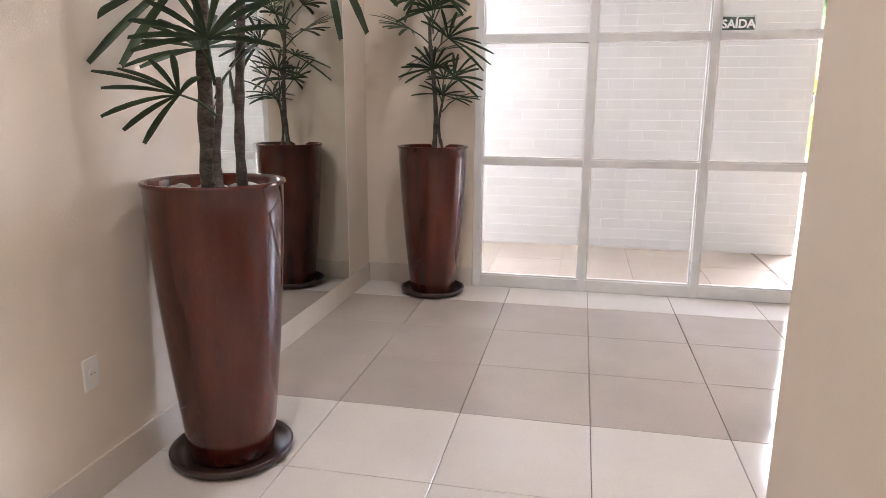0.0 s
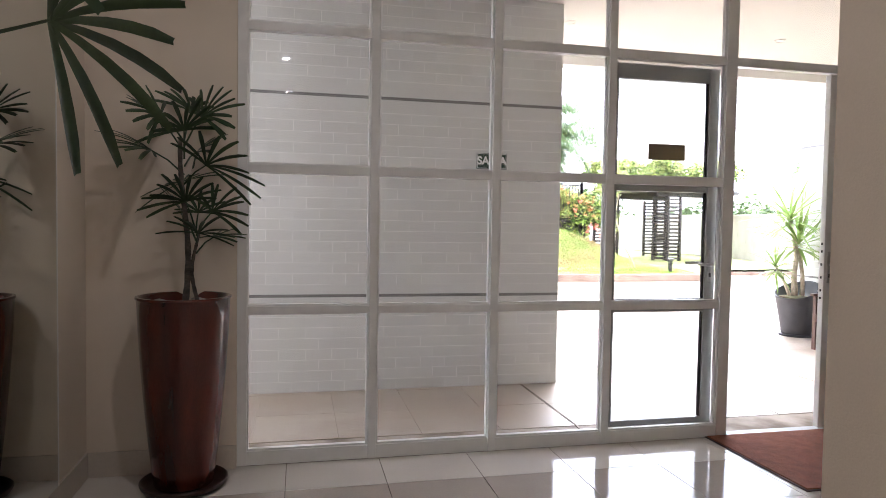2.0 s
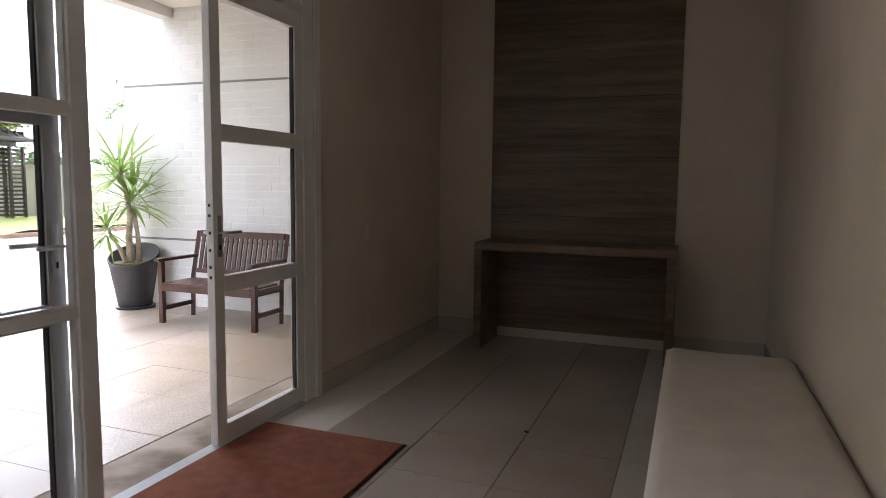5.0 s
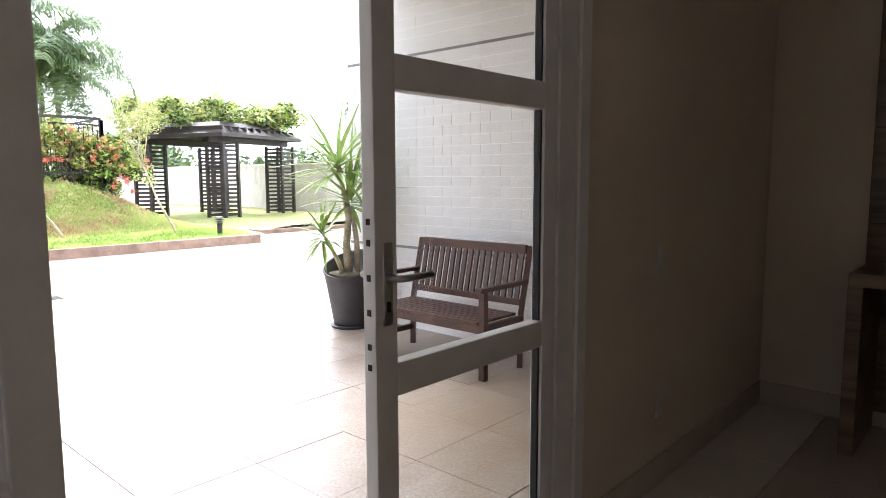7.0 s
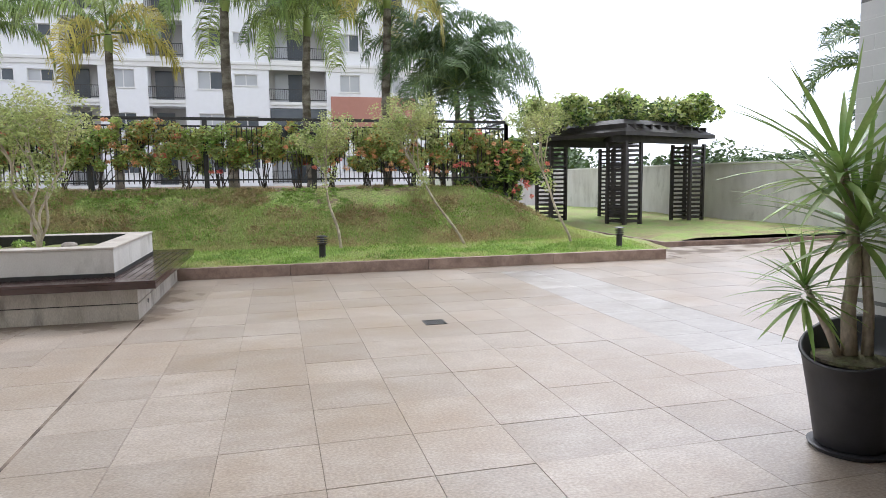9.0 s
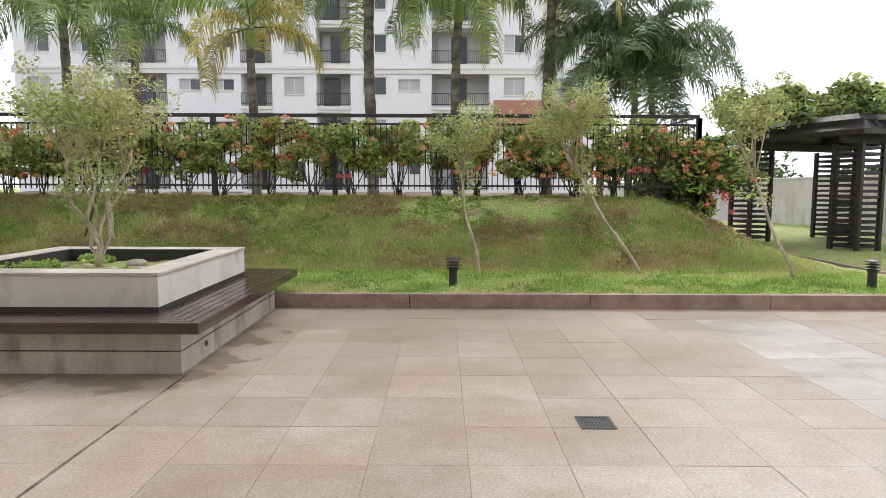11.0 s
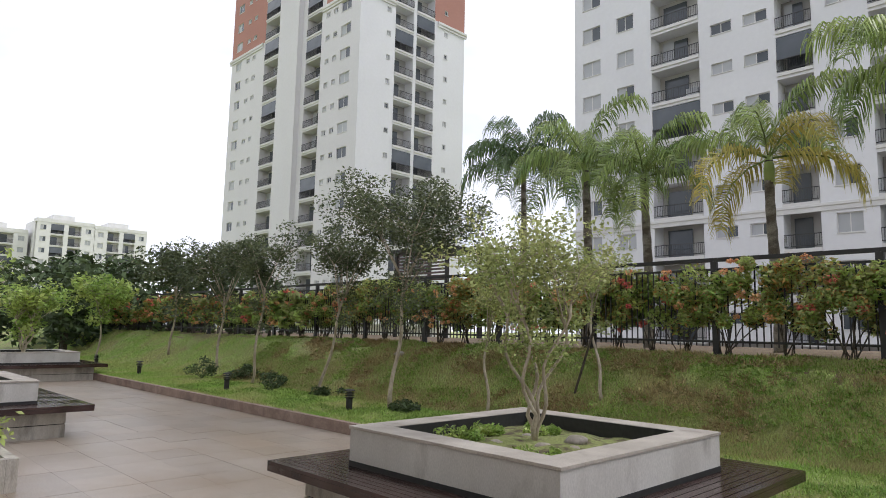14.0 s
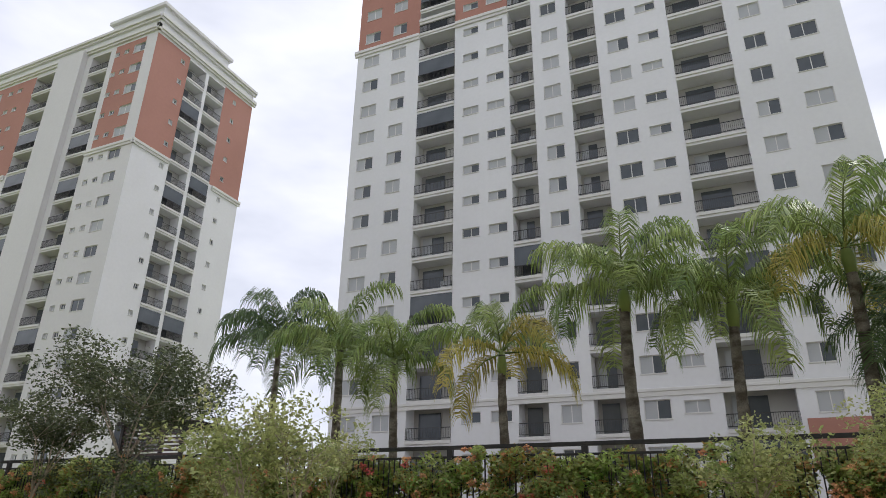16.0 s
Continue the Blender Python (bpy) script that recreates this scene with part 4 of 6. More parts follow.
def yucca_pot():
    rng = random.Random(21)
    p = thing("potted_yucca", "slant-rimmed charcoal pot with a bright green spineless yucca", "potted plant", 7.40, 9.26, -0.02)
    p.scale = (0.90, 0.90, 0.94)
    part("saucer", lathe([(0.0, 0.0), (0.25, 0.0), (0.27, 0.03), (0.255, 0.035), (0.0, 0.02)], 36), M_BLACKPOT, p)
    bm = lathe([(0.0, 0.02), (0.20, 0.02), (0.225, 0.05), (0.275, 0.34), (0.315, 0.57), (0.335, 0.68), (0.345, 0.693), (0.335, 0.703), (0.315, 0.69), (0.29, 0.58), (0.0, 0.58)], 48)
    for v in bm.verts:
        if v.co.z > 0.3:
            r = math.hypot(v.co.x, v.co.y)
            v.co.z += (v.co.z - 0.3) / 0.45 * (0.13 * (v.co.x + v.co.y * 0.4) / 0.33 + 0.03) if r > 0.05 else 0
    part("pot", bm, M_BLACKPOT, p, "charcoal plastic pot with a slanted rim", smooth=True)
    part("soil", lathe([(0.0, 0.64), (0.27, 0.62), (0.27, 0.60), (0.0, 0.60)], 24), M_SOIL, p)
    bm = bmesh.new()
    tube([(-0.03, 0.02, 0.6), (-0.05, 0.03, 0.95), (-0.02, 0.02, 1.25), (-0.06, 0.04, 1.55), (-0.13, 0.06, 1.85)], [0.055, 0.045, 0.04, 0.038, 0.028], 9, bm)
    tube([(0.07, -0.03, 0.6), (0.07, -0.02, 0.95), (0.02, 0.0, 1.35)], [0.04, 0.034, 0.028], 8, bm)
    tube([(-0.10, 0.03, 0.6), (-0.17, 0.06, 0.78), (-0.33, 0.12, 1.10)], [0.03, 0.026, 0.02], 8, bm)
    part("trunk", bm, M_BARK, p, "bare pale brown stems", smooth=True)
    for nm, c, n, ln, w, low in (("crown", (-0.13, 0.06, 1.86), 54, 0.94, 0.058, -0.3), ("crown", (0.0, 0.01, 1.48), 50, 0.96, 0.058, -0.25), ("crown", (-0.33, 0.12, 1.10), 44, 0.54, 0.040, -0.6)):
        verts, faces = [], []
        sword_leaves(rng, c, n, ln, w, verts, faces, low)
        # leaves bend aside before the wall
        verts = [(min(x, 0.27 + 0.1 * math.tanh((x - 0.27) * 3)) if x > 0.27 else x, y, z) for x, y, z in verts]
        raw(nm, verts, faces, [M_YUCCA], p, smooth=True)["label"] = "rosette of bright green sword leaves"
yucca_pot()


# ---- fence, perimeter wall, pergola ----
def fence(x0, x1, y, along_y=False, length=0.0):
    f = thing("fence", "black steel railing fence along the top of the bank", "fence")
    zb, zt = 1.62, 3.17
    n = int((x1 - x0) / 2.45)
    step = (x1 - x0) / n
    for i in range(n + 1):
        x = x0 + i * step
        part("post", box(x - 0.055, x + 0.055, y - 0.04, y + 0.04, zb - 0.3, zt - 0.05, 0.006), M_BLACK, f)
    for z, h in ((zb + 0.10, 0.02), (zt - 0.19, 0.02), (zt - 0.02, 0.035)):
        for i in range(n):
            gap = 0.055 if h < 0.03 else 0.0
            part("rail", box(x0 + i * step + gap, x0 + (i + 1) * step - gap, y - h, y + h, z - h, z + h, 0.004), M_BLACK, f)
    me = bpy.data.meshes.new("bar")
    b = box(-0.010, 0.010, -0.010, 0.010, zb + 0.02, zt - 0.19)
    b.to_mesh(me)
    b.free()
    me.materials.append(M_BLACK)
    rest = bmesh.new()
    x = x0 + 0.12
    while x < x1:
        if -13 < x < 9.9:
            o = new("bar", me)
            o.location = (x, y, 0)
            o.parent = f
        else:
            box(x - 0.009, x + 0.009, y - 0.009, y + 0.009, zb + 0.02, zt - 0.19, bm=rest)
        x += 0.115
    far = part("distant_railing", rest, M_BLACK, f)
    far["kind"] = "stuff"
    return f
fence(-40, 9.9, 22.5)
fe = thing("fence", "short return of the black railing fence at the bank's end", "fence", 9.9, 22.5, 0, 90)
for i in range(5):
    part("post", box(i * 2.2 - 0.04, i * 2.2 + 0.04, -0.04, 0.04, 0.3, 3.12), M_BLACK, fe)
for z in (1.72, 2.98, 3.15):
    part("rail", box(0.04, 8.8, -0.02, 0.02, z - 0.02, z + 0.02), M_BLACK, fe)

wall("wall_perimeter", 19.5, 19.7, 9.7, 75, -0.3, 2.12, M_CONC, "weathered pale perimeter wall with rain stains", "wall")
wall("wall_coping", 19.47, 19.73, 9.7, 75, 2.12, 2.18, M_RENDER, "narrow coping of the perimeter wall", "wall")


def pergola():
    p = thing("pergola", "blackened timber pergola with louvred posts under a vine", "pergola")
    C, R, L = Vector((14.86, 25.1, 0)), Vector((17.95, 26.2, 0)), Vector((13.65, 28.1, 0))
    a, b = (R - C), (L - C)
    ang = math.degrees(math.atan2(a.y, a.x))
    for q in (C, R, L, C + a + b):
        col = thing("column", "", "")
        col.parent = p
        col.matrix_local = pose(q.x, q.y, 0, 0, 0, ang)
        for sx in (-1, 1):
            for sy in (-1, 1):
                part("post", box(sx * 0.36 - 0.05, sx * 0.36 + 0.05, sy * 0.36 - 0.05, sy * 0.36 + 0.05, -0.3, 2.8), M_PERGOLA, col)
        bm = bmesh.new()
        z = 0.25
        while z < 2.7:
            for s in (-1, 1):
                box(-0.31, 0.31, s * 0.36 - 0.012, s * 0.36 + 0.012, z, z + 0.07, bm=bm)
                box(s * 0.36 - 0.012, s * 0.36 + 0.012, -0.31, 0.31, z, z + 0.07, bm=bm)
            z += 0.15
        part("louvres", bm, M_PERGOLA, col)
    ua, ub = a.normalized(), b.normalized()
    roof = thing("roof", "", "")
    roof.parent = p
    mid = C + (a + b) / 2
    roof.matrix_local = pose(mid.x, mid.y, 0, 0, 0, ang)
    la, lb = a.length / 2 + 0.55, b.length / 2 + 0.55
    for s in (-1, 1):
        part("beam", box(-la, la, s * (b.length / 2) - 0.06, s * (b.length / 2) + 0.06, 2.8, 3.02), M_PERGOLA, roof)
        part("beam", box(s * (a.length / 2) - 0.06, s * (a.length / 2) + 0.06, -lb, lb, 3.02, 3.22), M_PERGOLA, roof)
    bm = bmesh.new()
    low = [bm.verts.new((sx * (la + 0.1), sy * (lb + 0.1), 2.98)) for sx, sy in ((-1, -1), (1, -1), (1, 1), (-1, 1))]
    mid = [bm.verts.new((sx * (la + 0.1), sy * (lb + 0.1), 3.10)) for sx, sy in ((-1, -1), (1, -1), (1, 1), (-1, 1))]
    top = [bm.verts.new((sx * la * 0.66, sy * lb * 0.66, 3.56)) for sx, sy in ((-1, -1), (1, -1), (1, 1), (-1, 1))]
    for r0, r1 in ((low, mid), (mid, top)):
        for i in range(4):
            bm.faces.new((r0[i], r0[(i + 1) % 4], r1[(i + 1) % 4], r1[i]))
    part("roof_skirt", bm, M_PERGOLA, roof)
    for k in range(11):
        x = -la + 0.15 + k * (2 * la - 0.3) / 10
        part("rafter", box(x - 0.03, x + 0.03, -lb + 0.1, lb - 0.1, 3.22, 3.36), M_PERGOLA, roof)
    for s in (-1, 1):
        part("upper_beam", box(-la * 0.62, la * 0.62, s * lb * 0.6 - 0.05, s * lb * 0.6 + 0.05, 3.36, 3.56), M_PERGOLA, roof)
    return p
pergola()


# ---- exit sign on the outer wall ----
def exit_sign():
    s = thing("exit_sign", "dark green exit sign with white letters", "sign", 1.99, 7.06, 2.17)
    part("plate", box(-0.15, 0.15, -0.006, 0.004, -0.075, 0.075, 0.002), M_SIGN, s)
    cu = bpy.data.curves.new("lettering", "FONT")
    cu.offset = 0.0035
    cu.body, cu.size, cu.align_x, cu.align_y, cu.extrude = "SAÍDA", 0.105, "CENTER", "CENTER", 0.001
    o = new("lettering", cu)
    dg = bpy.context.evaluated_depsgraph_get()
    me = bpy.data.meshes.new_from_object(o.evaluated_get(dg))
    bpy.data.objects.remove(o)
    me.materials.clear()
    me.materials.append(M_SIGN_W)
    t = new("lettering", me)
    t.parent = s
    t.matrix_local = pose(0, -0.0085, 0.0, 90, 0, 0)
    bm = bmesh.new()
    for b in ((-0.145, 0.145, 0.066, 0.070), (-0.145, 0.145, -0.070, -0.066), (-0.145, -0.141, -0.066, 0.066), (0.141, 0.145, -0.066, 0.066)):
        box(b[0], b[1], -0.0075, -0.006, b[2], b[3], bm=bm)
    part("border", bm, M_SIGN_W, s)
exit_sign()


# louvred timber shelter beyond the fence
def shelter():
    t = thing("louvred_shelter", "brown slatted timber shelter with a flat roof beyond the fence", "shelter", -16.0, 31.0, 1.0)
    for x in (-1.6, 1.6):
        for y in (-1.0, 1.0):
            part("post", box(x - 0.07, x + 0.07, y - 0.07, y + 0.07, -0.3, 4.2, 0.006), M_PERGOLA, t)
    part("roof", box(-1.8, 1.8, -1.2, 1.2, 4.2, 4.34, 0.01), M_PERGOLA, t)
    for k in range(9):
        part("louvre", box(-1.53, 1.53, -1.03, -0.97, 2.9 + 0.145 * k, 2.98 + 0.145 * k, 0.004), M_BENCHWOOD, t)
shelter()


# ---- plants ----
def leaf_cloud(name, pts, size, material, parent, seed, label="", long=1.7, normals=None, mats=None, pick=None):
    """Many small folded leaves at the points; one mesh."""
    r = np.random.RandomState(seed)
    pts = np.asarray(pts, float)
    n = len(pts)
    d = r.normal(size=(n, 3))
    d[:, 2] = d[:, 2] * 0.6 + 0.1
    d /= np.linalg.norm(d, axis=1)[:, None]
    s = np.cross(d, r.normal(size=(n, 3)))
    s /= np.linalg.norm(s, axis=1)[:, None]
    u = np.cross(s, d)
    sz = size * r.uniform(0.6, 1.3, n)[:, None]
    ln, w = sz * long * 0.5, sz * 0.42
    v = np.empty((n, 4, 3))
    v[:, 0] = pts - d * ln
    v[:, 1] = pts + s * w + u * w * 0.35
    v[:, 2] = pts + d * ln
    v[:, 3] = pts - s * w + u * w * 0.35
    me = bpy.data.meshes.new(name)
    me.vertices.add(4 * n)
    me.vertices.foreach_set("co", v.reshape(-1))
    me.loops.add(4 * n)
    me.loops.foreach_set("vertex_index", np.arange(4 * n, dtype=np.int32))
    me.polygons.add(n)
    me.polygons.foreach_set("loop_start", np.arange(0, 4 * n, 4, dtype=np.int32))
    me.update(calc_edges=True)
    for m in (mats or [material]):
        me.materials.append(m)
    if pick is not None:
        me.polygons.foreach_set("material_index", np.asarray(pick, np.int32))
    ob = new(name, me)
    if parent is not None:
        ob.parent = parent
    if label:
        ob["label"] = label
    return ob


def clumps(rng, centres, radius, per, flat=0.8):
    """Points gathered in uneven clumps round the centres, thinner inside."""
    out = []
    for c in centres:
        r0 = radius * rng.uniform(0.6, 1.25)
        for _ in range(per):
            v = Vector((rng.gauss(0, 1), rng.gauss(0, 1), rng.gauss(0, 1))).normalized() * r0 * rng.uniform(0.3, 1.0) ** 0.6
            out.append((c[0] + v.x, c[1] + v.y, c[2] + v.z * flat))
    return out


def young_tree(x, y, h, lean, seed, material, label, crown=0.75, leaves=1500, stems=1, size=0.034, z=None, fork=0.6, thick=0.028):
    rng = random.Random(seed)
    z = lawn_height(x, y) if z is None else z
    t = thing("young_tree", label, "tree", x, y, z - 0.02)
    bm = bmesh.new()
    tips = []
    for s in range(stems):
        a0 = 6.28 * s / stems + rng.uniform(-0.3, 0.3)
        off = Vector((math.cos(a0), math.sin(a0), 0)) * (0.17 if stems > 1 else 0.0)
        pts, rs = [Vector((0, 0, 0))], [thick * 1.3]
        if stems > 1:
            pts.append(Vector((off.x * 0.12, off.y * 0.12, 0.16)))
            rs.append(thick * 1.5)
        k_n = 10
        crook = 0.032 if stems == 1 else 0.05
        for k in range(1, k_n + 1):
            f = k / k_n
            pts.append(Vector((lean[0] * f + off.x * f * 2.2 + crook * math.sin(f * 9 + seed + s * 2.1), lean[1] * f + off.y * f * 2.2 + crook * math.cos(f * 7.5 + seed + s * 1.7), 0.16 * (stems > 1) + h * fork * f)))
            rs.append(thick * (1.15 - 0.5 * f))
        tube(pts, rs, 7, bm)
        top = pts[-1]
        tips += [p + Vector((rng.uniform(-0.25, 0.25), rng.uniform(-0.25, 0.25), rng.uniform(0, 0.3))) * crown for p in pts[6:]]
        for q in range(7 if stems == 1 else 4):
            a = rng.uniform(0, 6.28)
            e = top + Vector((math.cos(a) * crown * rng.uniform(0.3, 0.8), math.sin(a) * crown * rng.uniform(0.3, 0.8), h * (1 - fork) * rng.uniform(0.35, 0.95)))
            m = (top + e) / 2 + Vector((rng.uniform(-0.08, 0.08), rng.uniform(-0.08, 0.08), 0.06))
            start = pts[-1 - rng.randint(0, 2)]
            tube([start, m, e], [thick * 0.5, thick * 0.33, thick * 0.14], 5, bm)
            tips += [e, m, (e + m) / 2]
            for _ in range(3):
                e2 = m + Vector((rng.uniform(-1, 1), rng.uniform(-1, 1), rng.uniform(-0.2, 0.9))) * crown * 0.55
                tube([m, (m + e2) / 2 + Vector((0, 0, 0.02)), e2], [thick * 0.25, thick * 0.17, thick * 0.08], 4, bm)
                tips.append(e2)
    part("trunk", bm, M_BARK, t, "thin pale crooked trunk", smooth=True)
    pts = clumps(rng, tips, crown * 0.27, max(1, int(leaves * 0.85) // len(tips)), 0.8)
    leaf_cloud("crown", pts, size, material, t, seed, "loose crown of small leaves")
    return t


# leaning young trees on the lawn
young_tree(5.24, 19.45, 2.9, (-0.35, 0.1), 31, M_LEAF_PALE, "thin young tree with a pale trunk on the lawn", 0.75, 4600)
young_tree(7.95, 19.75, 3.3, (-1.25, 0.2), 32, M_LEAF_PALE, "leaning young tree with a sparse pale crown", 0.85, 6400)
young_tree(10.25, 19.25, 3.3, (-0.75, 0.3), 33, M_LEAF_PALE, "leaning young tree near the end of the bank", 0.75, 4600)
young_tree(-5.3, 19.5, 5.0, (0.15, 0.2), 34, M_LEAF_GREY, "upright young tree with a grey-green crown", 2.0, 16500, size=0.045, thick=0.04, fork=0.5)
young_tree(-8.4, 19.9, 4.1, (0.7, 0.2), 35, M_LEAF_GREY, "leaning young tree with a grey-green crown", 1.1, 6500, size=0.045, thick=0.036)
young_tree(-1.45, 21.0, 2.9, (-0.35, 0.2), 36, M_LEAF_PALE, "staked young tree on the bank", 0.7, 3800)
young_tree(-3.45, 20.3, 2.7, (-0.15, 0.1), 37, M_LEAF_PALE, "thin young tree half hidden by the planter", 0.7, 3400)
young_tree(-11.2, 19.7, 4.2, (0.2, 0.1), 38, M_LEAF_GREY, "young tree with a spreading grey-green crown", 1.3, 7500, size=0.049, thick=0.036)
young_tree(-15.0, 20.5, 4.2, (0.1, 0.1), 39, M_LEAF_GREY, "young tree with a bushy grey-green crown", 1.6, 8000, size=0.057, thick=0.04)
young_tree(-20.0, 21.0, 4.0, (0.2, 0.1), 40, M_LEAF_GREY, "young tree with a bushy crown far along the bank", 1.7, 4200, size=0.10, thick=0.04)
young_tree(-25.0, 20.0, 3.6, (0.2, 0.1), 41, M_LEAF, "bushy young tree far along the bank", 1.6, 3600, size=0.11, thick=0.04)
# stake that props the young tree
tagged(part("tree_stake", tube([(-2.0, 21.0, 0.75), (-1.62, 21.05, 1.9)], 0.022, 7), M_BARK_DARK), "thin dark wooden stake propping a young tree", "stake")
# trees in the planters
young_tree(0.74, 16.3, 2.2, (0.0, 0.0), 50, M_LEAF_PALE, "multi-stemmed pale shrub tree in the planter", 0.70, 8500, 5, 0.031, 0.74, 0.55, 0.018)
young_tree(-8.7, 12.55, 2.3, (0.0, 0.0), 51, M_LEAF, "multi-stemmed leafy shrub in the second planter", 1.0, 4200, 5, 0.062, 0.74, 0.45, 0.03)
young_tree(-20.0, 16.3, 2.3, (0.0, 0.0), 52, M_LEAF, "multi-stemmed leafy shrub in the third planter", 1.0, 3000, 5, 0.1, 0.74, 0.45, 0.03)
young_tree(-4.2, 12.35, 0.22, (0.0, 0.0), 53, M_LEAF, "low leafy plant in the small planter", 0.4, 700, 4, 0.06, 0.28, 0.3, 0.008)


# hedge of flowering shrubs along the fence
def hedge():
    rng = random.Random(5)
    x, k = -40.0, 0
    while x < 10.4:
        near = x > -13
        w = rng.uniform(0.9, 1.5)
        hh = rng.uniform(1.30, 1.64) * (1.0 if rng.random() < 0.88 else 0.75)
        y = 22.55 + rng.uniform(-0.06, 0.22)
        t = thing("flowering_shrub", "leafy hedge shrub with orange-red blossoms along the fence", "shrub", x, y, 1.48, group="hedge shrubs along the fence")
        bm = bmesh.new()
        tips = []
        for _ in range(9):
            a = rng.uniform(0, 6.28)
            e = Vector((math.cos(a) * w * rng.uniform(0.1, 0.6), math.sin(a) * 0.30 * rng.uniform(0.2, 1.0), hh * rng.uniform(0.45, 0.95)))
            tube([(rng.uniform(-0.1, 0.1), rng.uniform(-0.1, 0.1), 0), e * 0.5 + Vector((0, 0, 0.1)), e], [0.014, 0.010, 0.005], 4, bm)
            tips.append(e)
        part("branchwork", bm, M_BARK_DARK, t)
        cs = tips + [Vector((rng.uniform(-0.62, 0.62) * w, rng.uniform(-0.34, 0.3), hh * rng.uniform(0.32, 1.0))) for _ in range(13)]
        per = 190 if near else 36
        pts = clumps(rng, cs, 0.235, per, 0.85)
        pale = rng.random()
        # dark leaves inside and below paint the shade there, fresh yellow-green ones at the tips
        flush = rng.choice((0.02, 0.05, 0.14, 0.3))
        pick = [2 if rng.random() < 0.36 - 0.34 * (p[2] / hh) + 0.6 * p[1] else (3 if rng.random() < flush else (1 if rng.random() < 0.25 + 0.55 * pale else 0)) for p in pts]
        leaf_cloud("foliage", pts, 0.050 if near else 0.12, None, t, k, mats=[M_LEAF, M_LEAF_PALE, M_LEAF_SHADE, M_LEAF_BRONZE], pick=pick, long=2.0)
        heads = []
        for _ in range(rng.choice((3, 5, 8, 12, 18))):
            c = (rng.uniform(-0.62, 0.62) * w, rng.uniform(-0.5, -0.05), hh * rng.uniform(0.3, 1.05))
            heads += clumps(rng, [c], 0.09, 40 if near else 16, 0.7)
        leaf_cloud("blossoms", heads, 0.046 if near else 0.075, M_FLOWER_RED if k % 4 == 0 else M_FLOWER, t, k + 700, "clusters of orange-red blossoms", 1.1)
        x += w * rng.uniform(0.52, 0.74)
        k += 1
hedge()
for i, (hx, hy) in enumerate(((10.2, 22.9), (10.0, 23.9), (10.3, 25.2))):
    rng = random.Random(90 + i)
    t = thing("flowering_shrub", "rounded shrub with red blossoms at the end of the bank", "shrub", hx, hy, 0.9, group="hedge shrubs along the fence")
    cs = [Vector((rng.uniform(-0.8, 0.8), rng.uniform(-0.6, 0.6), rng.uniform(0.3, 1.8))) for _ in range(26)]
    part("branchwork", tube([(0, 0, -0.3), (0.05, 0, 0.6), (0, 0.05, 1.5)], [0.03, 0.025, 0.01], 5), M_BARK_DARK, t)
    fp = clumps(rng, cs, 0.3, 110)
    leaf_cloud("foliage", fp, 0.09, None, t, 400 + i, mats=[M_LEAF, M_LEAF_SHADE], pick=[1 if rng.random() < 0.6 else 0 for _ in fp], long=2.0)
    leaf_cloud("blossoms", clumps(rng, [(rng.uniform(-0.9, 0.9), rng.uniform(-0.9, -0.4), rng.uniform(0.3, 1.8)) for _ in range(12)], 0.09, 26), 0.055, M_FLOWER_RED, t, 500 + i, "clusters of red blossoms", 1.1)


